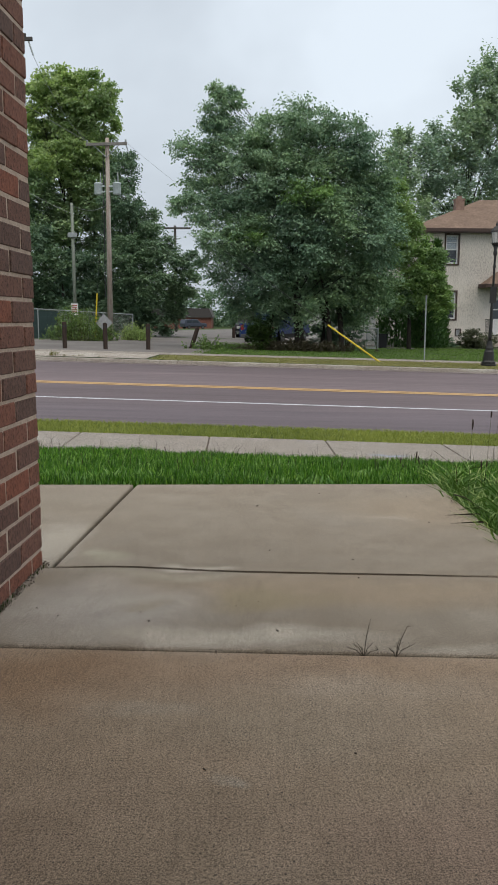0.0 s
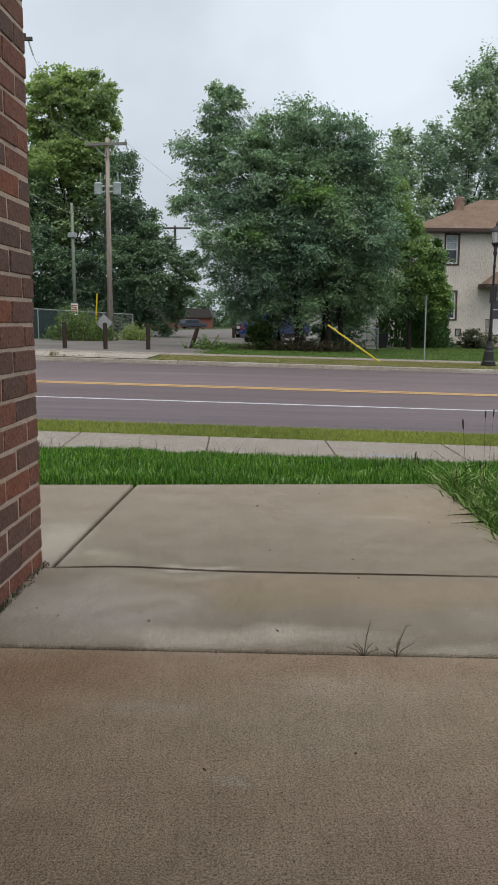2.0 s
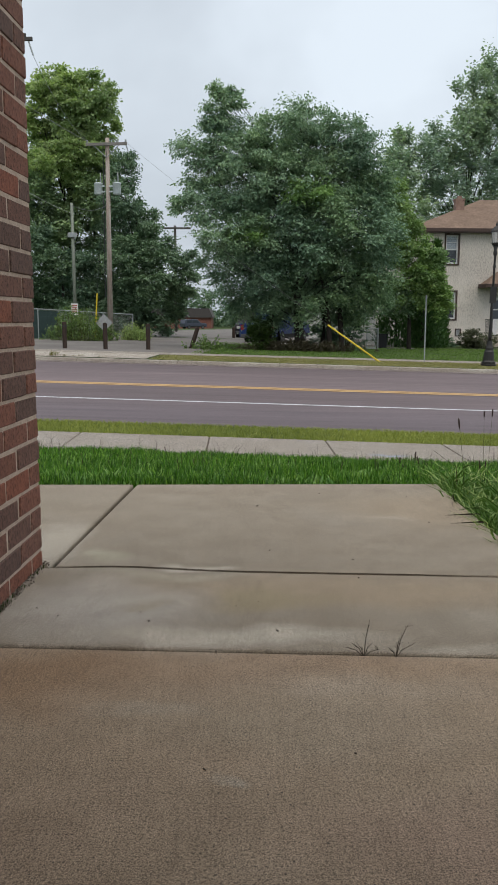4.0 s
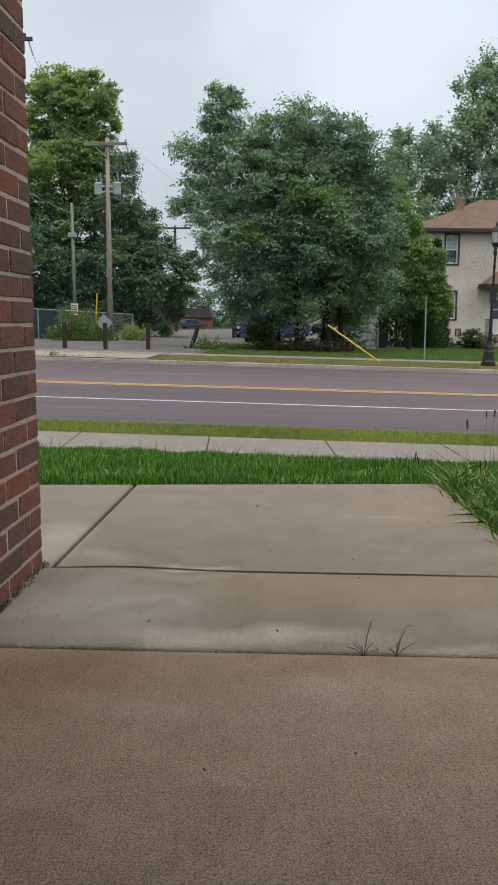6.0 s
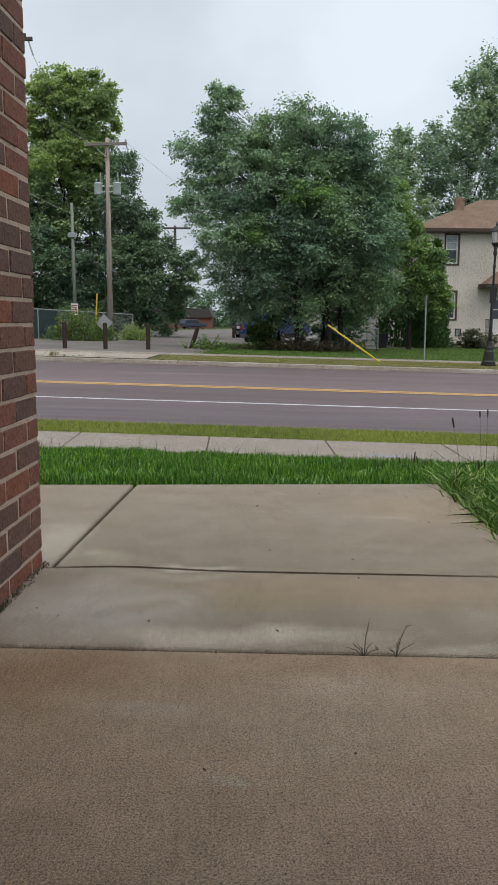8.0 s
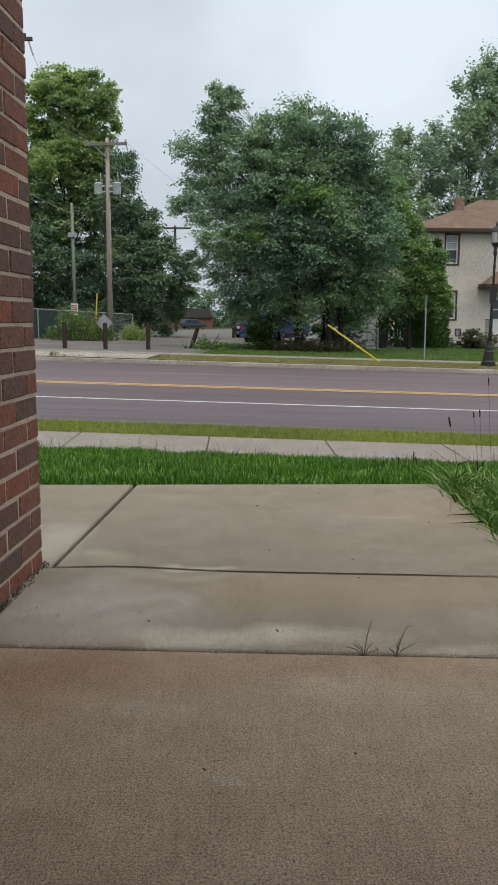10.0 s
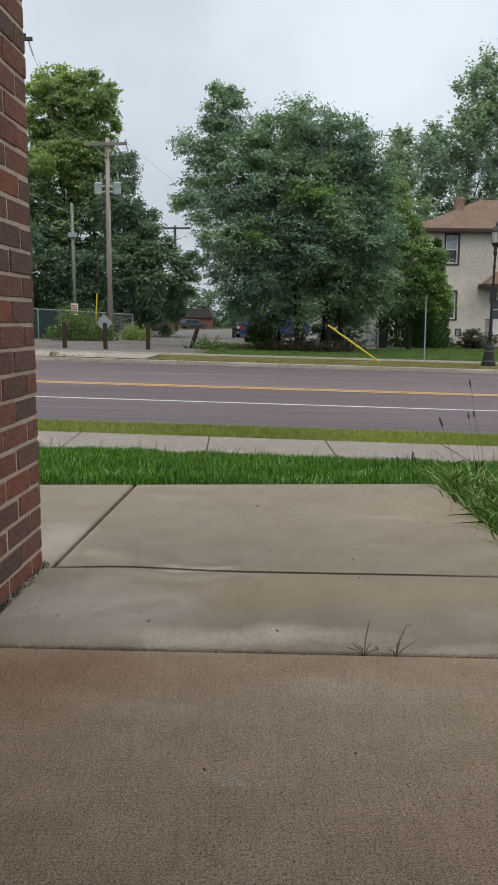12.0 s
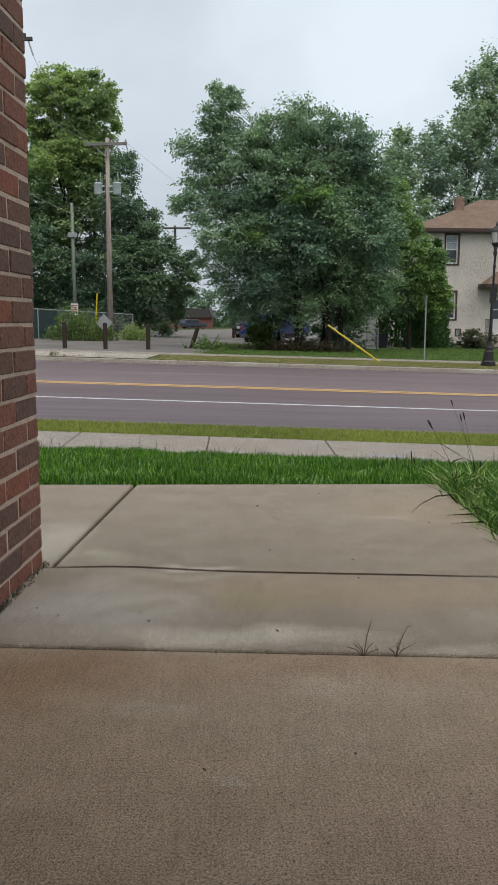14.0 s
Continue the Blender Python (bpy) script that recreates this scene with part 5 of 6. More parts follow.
street_lamp()
gg = thing("guy_wire_guard", Matrix(), "yellow plastic guard round a slanting guy wire", "guy wire")
a, b = Vector((4.21, 27.27, -0.65)), Vector((2.53, 27.55, 0.54))
part("guard", rod(bmesh.new(), a, b, 0.027, n=10), YELLOW_TUBE, gg)
part("wire", rod(bmesh.new(), a + (a - b) * 0.02, b + (b - a) * 2.0, 0.008, n=5), WIRE, gg)
gl = thing("guy_wire_guard", Matrix(), "yellow guard on the utility pole's guy wire", "guy wire")
a, b = Vector((-7.62, 42.2, -0.3)), Vector((-7.49, 42.3, 1.95))
part("guard", rod(bmesh.new(), a, b, 0.035, n=10), YELLOW_TUBE, gl)
part("wire", rod(bmesh.new(), b, (-6.95, 42.9, 8.9), 0.008, n=5), WIRE, gl)


def cable(name, p, q, sag, label, r=0.012):
    p, q = Vector(p), Vector(q)
    pts = [p.lerp(q, i / 14) - Vector((0, 0, sag * 4 * (i / 14) * (1 - i / 14))) for i in range(15)]
    t = tagged(part(name, tube(bmesh.new(), pts, [r] * 15, 5), ALU), label, "cable")
    return t


cable("power_cable", (-7.95, 42.8, 9.25), (-19, 40.5, 17.0), 0.5, "thin power line running off above the trees")
cable("service_cable", (-8.52, 41.9, 5.7), (-12.8, 41.0, 8.3), 0.25, "thin service cable slung between poles", 0.010)
cable("service_cable", (-8.52, 41.9, 6.1), (-6.98, 42.9, 6.25), 0.25, "thin service cable slung between poles", 0.010)
cable("power_cable", (-6.0, 42.8, 9.2), (-1.5, 60, 7.6), 0.2, "thin power line running off above the trees", 0.005)

# ---- fence ----
fence = thing("chain_link_fence", Matrix(), "chain-link fence with dark green slats and steel top rail", "fence")
FA, FB = Vector((-11.6, 40.2, -0.30)), Vector((-6.2, 45.5, -0.62))
FH = 1.55
run = (FB - FA)
for i in range(5):
    p = FA + run * i / 4
    part("post", rod(bmesh.new(), p - Vector((0, 0, 0.2)), p + Vector((0, 0, FH + 0.04)), 0.035, n=8), STEEL, fence)
part("top_rail", rod(bmesh.new(), FA + Vector((0, 0, FH)), FB + Vector((0, 0, FH)), 0.028, n=8), STEEL, fence)
mesh_bm = bmesh.new()
n = 70
for i in range(n):
    for s in (1, -1):
        p = FA + run * (i / n)
        q = FA + run * min(max((i + s * 14) / n, 0), 1)
        rod(mesh_bm, p + Vector((0, 0, 0.03)), q + Vector((0, 0, 0.03 + (FH - 0.05) * abs(q.x - p.x) / (abs(run.x) * 14 / n))), 0.004, n=4, caps=False)
part("wire_mesh", mesh_bm, STEEL, fence)
side = run.normalized()
for i in range(40):
    p = FA + run * (i + 0.5) / 100
    part("slat", boxed(-0.036, 0.036, -0.006, 0.006, 0.05, FH - 0.06), SLATS, fence, at=Matrix.Translation(p) @ pose(0, 0, 0, 0, 0, math.degrees(math.atan2(run.y, run.x))))


# ---- alley, far building, parked vehicles ----
def lot_piece(name, us, vs, label):
    return sheet(name, us, vs, 0.012, LOT, label, "parking lot")


lot_piece("alley", steps(-14, -3.4, 6), [29.32, 31, 34, 38, 40.0], "worn grey gravelly asphalt alley mouth")
lot_piece("parking_lot", steps(-12.0, 5.5, 8), [40.0, 46, 52, 60, 75, 100, 130, 160, 170], "worn grey asphalt parking lot behind the trees")
sheet("driveway_apron", steps(-14, -4.6, 4), [25.37, 26.8, 28.08], 0.02, KERB, "pale concrete driveway apron", "driveway")
far = thing("brick_building", pose(-29.6, 170, -1.36), "long low red brick building with dark roof", "building")
part("wall", pierced(bmesh.new(), 22, 2.2, 0.3, [(4, 6.5, 0.0, 2.0), (18, 18.9, 0, 2.0)]), RED_WALL, far)
part("wall_side", boxed(0, 0.3, 0.3, 12, 0, 2.2), RED_WALL, far)
part("wall_side", boxed(21.7, 22, 0.3, 12, 0, 2.2), RED_WALL, far)
part("roof", prism(bmesh.new(), [(-0.4, 2.2), (22.4, 2.2), (21.6, 4.0), (0.4, 4.0)], -0.5, 12.4), DARK_ROOF, far)
part("door", boxed(4, 6.5, 0.15, 0.2, 0.0, 2.0), TRIM_WHITE, far)
part("door", boxed(18, 18.9, 0.15, 0.2, 0.0, 2.0), TRIM_BROWN, far)


def vehicle(name, m, profile, glass, length, width, wheel_r, axles, paint, label, category):
    """A car from its side outline; x runs along it, the nose at +x."""
    t = thing(name, m, label, category)
    bm = prism(bmesh.new(), profile, -width / 2, width / 2)
    bmesh.ops.bevel(bm, geom=bm.edges[:], offset=0.05, segments=2, affect="EDGES", profile=0.6)
    part("body", bm, paint, t, smooth=False)
    for s in (-1, 1):
        for g in glass:
            bm = prism(bmesh.new(), g, s * (width / 2 + 0.004) - 0.004, s * (width / 2 + 0.004) + 0.004)
            part("window", bm, GLASS, t)
        for x in axles:
            bm = bmesh.new()
            rod(bm, (0, -0.11, 0), (0, 0.11, 0), wheel_r, n=20)
            bmesh.ops.bevel(bm, geom=[e for e in bm.edges if len(e.link_faces) == 2 and any(len(f.verts) > 6 for f in e.link_faces)], offset=0.03, segments=2, affect="EDGES")
            wh = part("wheel", bm, TYRE, t, at=pose(x, s * (width / 2 - 0.10), wheel_r))
            part("rim", lathe(bmesh.new(), [(wheel_r * 0.62, 0), (wheel_r * 0.6, 0.02), (wheel_r * 0.2, 0.012), (0.02, 0.02)], 14), RIM, wh, at=pose(0, s * 0.108, 0, -90 * s, 0, 0))
    for s in (-1, 1):
        part("sill", boxed(-length / 2 + 0.3, length / 2 - 0.3, s * (width / 2 + 0.01) - 0.012, s * (width / 2 + 0.01) + 0.012, 0.36, 0.58, bevel=0.006), TYRE, t)
        part("door_handle", boxed(-0.42, -0.26, s * (width / 2 + 0.015) - 0.012, s * (width / 2 + 0.015) + 0.012, 1.0, 1.04, bevel=0.004), RIM, t)
        part("headlight", boxed(length / 2 - 0.12, length / 2 + 0.012, s * (width / 2 - 0.3) - 0.16, s * (width / 2 - 0.3) + 0.16, 0.72, 0.88, bevel=0.02), LAMP_CLEAR, t)
        part("tail_light", boxed(-length / 2 - 0.012, -length / 2 + 0.1, s * (width / 2 - 0.16) - 0.09, s * (width / 2 - 0.16) + 0.09, 0.75, 1.05, bevel=0.02), LAMP_RED, t)
    part("bumper", boxed(length / 2 - 0.05, length / 2 + 0.06, -width / 2 + 0.08, width / 2 - 0.08, 0.38, 0.58, bevel=0.03), RIM, t)
    part("bumper", boxed(-length / 2 - 0.06, -length / 2 + 0.05, -width / 2 + 0.08, width / 2 - 0.08, 0.38, 0.58, bevel=0.03), RIM, t)
    return t


PICKUP = [(-2.8, 0.42), (-2.8, 1.12), (-0.75, 1.14), (-0.65, 1.78), (0.75, 1.80), (1.35, 1.22), (2.7, 1.08), (2.78, 0.9), (2.78, 0.42)]
vehicle("pickup_truck", pose(1.45, 45.6, -0.62, 0, 0, 68), PICKUP, [[(-0.5, 1.2), (-0.45, 1.68), (0.1, 1.69), (0.1, 1.2)], [(0.18, 1.2), (0.18, 1.69), (0.66, 1.68), (1.1, 1.2)]], 5.58, 1.95, 0.38, (-1.75, 1.75), BLUE_CAR, "dark blue pickup truck parked behind the trees", "truck")
SUV = [(-2.35, 0.38), (-2.4, 1.0), (-2.15, 1.72), (0.35, 1.74), (1.05, 1.12), (2.25, 0.98), (2.35, 0.75), (2.35, 0.38)]
SUV_GLASS = [[(-1.95, 1.12), (-1.85, 1.6), (-0.9, 1.62), (-0.9, 1.12)], [(-0.8, 1.12), (-0.8, 1.62), (0.28, 1.62), (0.72, 1.12)]]
vehicle("parked_suv", pose(-10.3, 158, -1.25, 0, 0, 35), SUV, SUV_GLASS, 4.7, 1.85, 0.36, (-1.45, 1.45), NAVY_CAR, "dark blue estate car parked by the brick building", "car")
vehicle("parked_car", pose(0.35, 53.5, -0.60, 0, 0, 262), SUV, SUV_GLASS, 4.7, 1.85, 0.36, (-1.45, 1.45), BLACK_CAR, "black car parked behind the trees", "car")
shrub("dark_shrub", (0.47, 34.6, -0.62), 0.5, 1.35, WEED_GREEN, "dense dark shrub at the foot of the elm clump", 33, 420)
shrub("dark_shrub", (4.2, 37.2, -0.66), 0.9, 1.7, LEAF_DARK, "dark leafy brush growing behind the elm clump", 34, 420)
shrub("dark_shrub", (3.3, 37.6, -0.64), 0.6, 1.2, LEAF_DARK, "dark leafy brush growing behind the elm clump", 35, 240)
lot_post = thing("short_post", pose(-0.92, 50.61, -0.63), "short dark wooden post at the edge of the lot", "post")
part("post", lathe(bmesh.new(), [(0.09, -0.15), (0.09, 0.80), (0.06, 0.84)], 10), POST_WOOD, lot_post)
stick = thing("fallen_board", pose(-1.62, 33.9, -0.56, 0, 33, 0), "grey weathered board propped among the weeds", "board")
part("board", boxed(-0.035, 0.035, -0.015, 0.015, -0.05, 0.75, bevel=0.004), GREY_WOOD, stick)
lp = thing("leaning_post", pose(-2.35, 34.0, -0.55, 0, 18, 0), "dark wooden post leaning among the weeds", "post")
part("post", lathe(bmesh.new(), [(0.09, -0.2), (0.085, 0.95), (0.05, 1.0)], 10), POST_WOOD, lp)


# pole with a crossarm whose end shows past the brick wall
p2 = thing("utility_pole", pose(-8.35, 30.3, -0.42), "weathered wooden utility pole mostly hidden by the brick wall", "utility pole")
part("pole", tube(bmesh.new(), [(0, 0, -0.3), (0, 0, 6), (0, 0, 11.02)], [0.18, 0.16, 0.13], 14), POLE_WOOD, p2, smooth=True)
part("crossarm", boxed(-1.05, 1.05, -0.24, -0.13, 10.38, 10.50, bevel=0.012), DARK_POLE, p2)
part("crossarm", boxed(-0.85, 0.80, -0.10, -0.01, 10.55, 10.66, bevel=0.012), DARK_POLE, p2)
bm = bmesh.new()
for k in range(5):
    a = Vector((0.92, -0.18, 10.35)).lerp(Vector((1.1, -0.3, 9.84)), k / 5)
    b = Vector((0.92, -0.18, 10.35)).lerp(Vector((1.1, -0.3, 9.84)), (k + 0.7) / 5)
    rod(bm, a, b, 0.035, 0.02, 8)
part("insulator_string", bm, CERAMIC, p2)
cable("power_cable", (-7.25, 30.0, 9.42), (-7.85, 42.8, 9.25), 0.4, "thin power line slung between two utility poles", 0.008)
# pole beyond the alley
p3 = thing("utility_pole", pose(-6.16, 72, -0.75), "distant dark utility pole with crossarm", "utility pole")
part("pole", tube(bmesh.new(), [(0, 0, -0.3), (0, 0, 5), (0, 0, 9.07)], [0.13, 0.12, 0.10], 10), DARK_POLE, p3, smooth=True)
part("crossarm", boxed(-0.9, 1.3, -0.2, -0.1, 8.77, 8.92, bevel=0.01), DARK_POLE, p3)


# ---- weeds, bushes and clutter across the street ----
def weed_bush(name, root, w, h, paint, label, seed, n):
    """A loose clump of upright leafy stems."""
    t = thing(name, pose(*root), label, "weeds")
    r = np.random.RandomState(seed)
    rnd = random.Random(seed)
    V, F, off = [], [], 0
    bm = bmesh.new()
    for k in range(n):
        x, y = rnd.gauss(0, 0.45) * w, rnd.uniform(-0.4, 0.4) * min(w, 1.2)
        hh = h * rnd.uniform(0.45, 1.0) * max(0.35, 1 - abs(x / w) ** 2 * 0.5)
        lean = Vector((rnd.uniform(-0.25, 0.25), rnd.uniform(-0.25, 0.25), 1)) * hh
        tube(bm, [(x, y, -0.03), Vector((x, y, 0)) + lean * 0.5, Vector((x, y, 0)) + lean], [0.008, 0.006, 0.002], 4)
        m = 26
        s = r.uniform(0.1, 1, m)
        C = np.array([x, y, 0]) + s[:, None] * np.array(lean) + r.normal(size=(m, 3)) * 0.05 * min(1, h / 0.6)
        ax = r.normal(size=(m, 3)) + np.array([0, 0, 0.4])
        ax /= np.linalg.norm(ax, axis=1)[:, None]
        wd = np.cross(ax, r.normal(size=(m, 3)))
        wd /= np.linalg.norm(wd, axis=1)[:, None]
        L = r.uniform(0.06, 0.15, m)[:, None] * min(1, h / 0.6)
        V.append(np.stack([C, C + ax * L * 0.5 + wd * L * 0.22, C + ax * L, C + ax * L * 0.5 - wd * L * 0.22], 1).reshape(-1, 3))
        o = off + np.arange(m) * 4
        F.append(np.stack([o, o + 1, o + 2, o + 3], 1))
        off += m * 4
    part("stem_clump", bm, STRAW, t)
    V = np.concatenate(V)
    V[:, 2] = np.maximum(V[:, 2], 0.01)
    raw("foliage", V, np.concatenate(F), paint, t)
    return t


weed_bush("weed_thicket", (-8.05, 39.6, -0.42), 1.25, 1.75, WEED_LEAF, "green weed thicket growing through the fence", 41, 150)
weed_bush("weed_thicket", (-7.0, 40.5, -0.42), 0.7, 1.2, WEED_LEAF, "low green weeds round the pole's foot", 42, 50)
weed_bush("weed_thicket", (-5.6, 42.0, -0.45), 1.0, 1.0, LEAF_POPLAR, "low yellow-green weeds beside the alley", 43, 80)
weed_bush("weed_thicket", (-1.75, 33.5, -0.55), 0.85, 0.65, WEED_LEAF, "sparse weeds round the leaning post", 44, 30)
weed_bush("weed_thicket", (1.9, 34.3, -0.6), 2.6, 0.5, DRY_BRUSH, "low dark dry brush under the elm clump", 45, 210)
for i, (x, y, w, h) in enumerate(((-6.0, 26.0, 0.14, 0.20), (-5.2, 26.1, 0.25, 0.07), (-5.7, 26.05, 0.2, 0.07), (-4.4, 26.0, 0.3, 0.06))):
    u, v = x * CU - y * SU, x * SU + y * CU
    weed_bush("kerb_weed", (x, y, lie(u, 24.9) + 0.125), w, h, FAR_GRASS, "small weed tuft growing at the kerb", 50 + i, 9)
# pale fence, low kerb and gate behind the elm clump
garage = thing("garage", pose(3.9, 56.0, -0.70, 0, 0, 2), "white-sided garage with a dark roof behind the trees", "garage")
for k in range(18):
    part("siding_board", boxed(0, 5.2, -0.012 + 0.004 * (k % 2), 0.03, k * 0.14, k * 0.14 + 0.132, bevel=0.004), SIDING, garage)
part("wall_core", boxed(0.0, 5.2, 0.031, 6.0, 0, 2.52), SIDING, garage)
part("roof", prism(bmesh.new(), [(-0.3, 2.52), (5.5, 2.52), (2.6, 3.9)], -0.3, 6.3), DARK_ROOF, garage)
tagged(part("lot_kerb", boxed(-3.2, 3.2, -0.08, 0.08, -0.1, 0.14, bevel=0.02), KERB, at=pose(2.8, 41.2, -0.63, 0, 0, -2)), "low pale concrete kerb at the lot's edge", "kerb", "", "structure")
gate = thing("chain_link_gate", pose(5.35, 38.8, -0.72, 0, 0, -3), "grey chain-link gate panel beside the lawn", "gate")
fr = bmesh.new()
for a, b in (((0, 0, 0), (0, 0, 1.05)), ((0.5, 0, 0), (0.5, 0, 1.05)), ((0, 0, 1.0), (0.5, 0, 1.0)), ((0, 0, 0.12), (0.5, 0, 0.12))):
    rod(fr, a, b, 0.028, n=8)
part("gate_frame", fr, STEEL, gate)
gm = bmesh.new()
for k in range(-9, 10):
    for s in (1, -1):
        x0, x1 = (k * 0.055, k * 0.055 + 0.85) if s > 0 else (k * 0.055 + 0.85, k * 0.055)
        a, b = Vector((x0, 0, 0.13)), Vector((x1, 0, 0.98))
        lo = max(0, min((0 - x0) / (x1 - x0), (0.5 - x0) / (x1 - x0)))
        hi = min(1, max((0 - x0) / (x1 - x0), (0.5 - x0) / (x1 - x0)))
        if hi > lo:
            rod(gm, a.lerp(b, lo), a.lerp(b, hi), 0.004, n=4, caps=False)
part("wire_mesh", gm, STEEL, gate)
bin_ = thing("dark_bin", pose(6.25, 40.2, -0.75, 0, 0, 10), "dark wheeled rubbish bin by the gate", "bin")
part("body", prism(bmesh.new(), [(-0.17, 0.05), (0.17, 0.05), (0.2, 0.72), (-0.2, 0.72)], -0.2, 0.2), BLACK_CAR, bin_)
part("lid", boxed(-0.22, 0.22, -0.22, 0.22, 0.72, 0.78, bevel=0.02), BLACK_CAR, bin_)

# ---- crumbs and weeds on the porch ----
rnd = random.Random(17)
bm = bmesh.new()
for x, y, s in ((0.307, 3.616, 0.008), (0.455, 3.308, 0.008), (0.318, 3.172, 0.007), (0.231, 2.914, 0.007), (0.329, 2.596, 0.009), (0.323, 2.402, 0.009), (0.034, 3.359, 0.013), (0.069, 2.701, 0.012), (-0.316, 3.545, 0.007), (-0.251, 2.042, 0.011), (-0.488, 2.078, 0.009), (-0.074, 1.334, 0.009), (0.188, 1.389, 0.007), (0.07, 1.976, 0.011), (-0.033, 2.156, 0.008), (-0.008, 3.064, 0.006), (-0.269, 1.152, 0.005), (-0.556, 2.138, 0.007), (-0.158, 1.427, 0.005), (0.674, 3.09, 0.009), (0.709, 2.424, 0.01), (-0.28, 2.108, 0.006), (0.142, 3.248, 0.005), (0.517, 2.914, 0.005), (0.673, 3.545, 0.008)):
    s *= 0.8
    m = pose(x, y, s * 0.18, rnd.uniform(-20, 20), rnd.uniform(-20, 20), rnd.uniform(0, 180)) @ Matrix.Diagonal((s * 0.6, s * 0.3, s * 0.22, 1))
    bmesh.ops.create_icosphere(bm, subdivisions=1, radius=1.0, matrix=m)
for k in range(90):
    s = rnd.uniform(0.0007, 0.0014)
    x, y = rnd.uniform(-0.7, 0.8), rnd.uniform(1.0, 3.7)
    bmesh.ops.create_icosphere(bm, subdivisions=1, radius=s, matrix=Matrix.Translation((x, y, s * 0.4)))
tagged(part("leaf_crumbs", bm, SEED), "dark leaf crumbs and grit scattered on the concrete", "debris", "", "stuff")


def sprig(name, root, stems, label, seed):
    """A dry little weed: thin bent stems with side twigs."""
    t = thing(name, pose(*root), label, "weed")
    rnd = random.Random(seed)
    for dx, h in stems:
        bm = bmesh.new()
        tip = Vector((dx, rnd.uniform(-0.01, 0.01), h))
        mid = tip * 0.5 + Vector((-dx * 0.1, 0, 0))
        tube(bm, [(0, 0, -0.01), mid, tip], [0.0009, 0.0008, 0.0003], 5)
        for k in range(4):
            s = mid.lerp(tip, rnd.uniform(-0.6, 0.95))
            e = s + Vector((rnd.uniform(-0.012, 0.012), rnd.uniform(-0.006, 0.006), rnd.uniform(0.003, 0.012)))
            tube(bm, [s, e], [0.0005, 0.0002], 4)
            bmesh.ops.create_icosphere(bm, subdivisions=1, radius=0.0007, matrix=Matrix.Translation(e))
        part("stem", bm, DRY_STEM, t)
    return t


DRY_STEM = rough_paint("dry_weed_stem", (0.034, 0.028, 0.02), (0.07, 0.058, 0.036), 60, 300, 0.9)
crack_a = sprig("crack_weed", (0.262, 1.838, 0.0), ((0.014, 0.082), (-0.028, 0.028), (0.02, 0.03), (0.035, 0.012), (-0.012, 0.02), (-0.04, 0.012)), "thin dry weed growing from the slab joint", 61)
crack_b = sprig("crack_weed", (0.335, 1.835, 0.0), ((0.026, 0.066), (0.008, 0.040), (0.034, 0.024), (-0.016, 0.012)), "thin dry weed growing from the slab joint", 62)


# ---- tall weeds beside the slab ----
def stalk_mesh(length, r, bend=0.0):
    return tube(bmesh.new(), [(0, 0, 0), (bend * 0.3, 0, length * 0.5), (bend, 0, length)], [r, r * 0.85, r * 0.6], 6)


def head_mesh(length, r):
    bm = lathe(bmesh.new(), [(r * 0.3, 0), (r, length * 0.2), (r * 1.05, length * 0.6), (r * 0.7, length * 0.9), (r * 0.15, length)], 8)
    rnd = random.Random(3)
    for v in bm.verts:
        v.co += Vector((rnd.uniform(-1, 1), rnd.uniform(-1, 1), rnd.uniform(-1, 1))) * r * 0.25
    return bm


def blade_mesh(pts, w):
    """A grass leaf: a folded ribbon through pts."""
    bm = bmesh.new()
    pts = [Vector(p) for p in pts]
    rows = []
    for i, p in enumerate(pts):
        f = 1 - (i / (len(pts) - 1)) ** 2
        d = (pts[min(i + 1, len(pts) - 1)] - pts[max(i - 1, 0)]).normalized()
        s = d.cross(Vector((0, 1, 0)))
        s = (s.normalized() if s.length > 0.1 else Vector((0, 0, 1))) * w * max(f, 0.08) / 2
        rows.append([bm.verts.new(p - s), bm.verts.new(p + Vector((0, w * 0.25 * f, 0))), bm.verts.new(p + s)])
    for a, b in zip(rows, rows[1:]):
        bm.faces.new((a[0], a[1], b[1], b[0]))
        bm.faces.new((a[1], a[2], b[2], b[1]))
    return bm


# main stalk: a lower stem up to its knee, and the stalk with the seed head above
KNEE, TOP = 0.215, 0.19
tall = thing("foxtail_weed", pose(0.920, 3.50, -0.07), "tall foxtail weed with a dark seed head", "weed", "seeding weeds beside the slab")
tall_low = part("stem", stalk_mesh(KNEE, 0.0014), WEED_GREEN, tall)
part("leaf", blade_mesh([(0, 0, 0.195), (0.02, 0, 0.205), (0.045, 0, 0.207), (0.065, 0, 0.205)], 0.006), WEED_GREEN, tall_low)
tall_top = part("stalk", stalk_mesh(TOP - 0.04, 0.0008), STRAW, tall, at=pose(0, 0, KNEE))
part("seed_head", head_mesh(0.045, 0.0042), SEED, tall_top, at=pose(0, 0, TOP - 0.042))
WEEDS = []
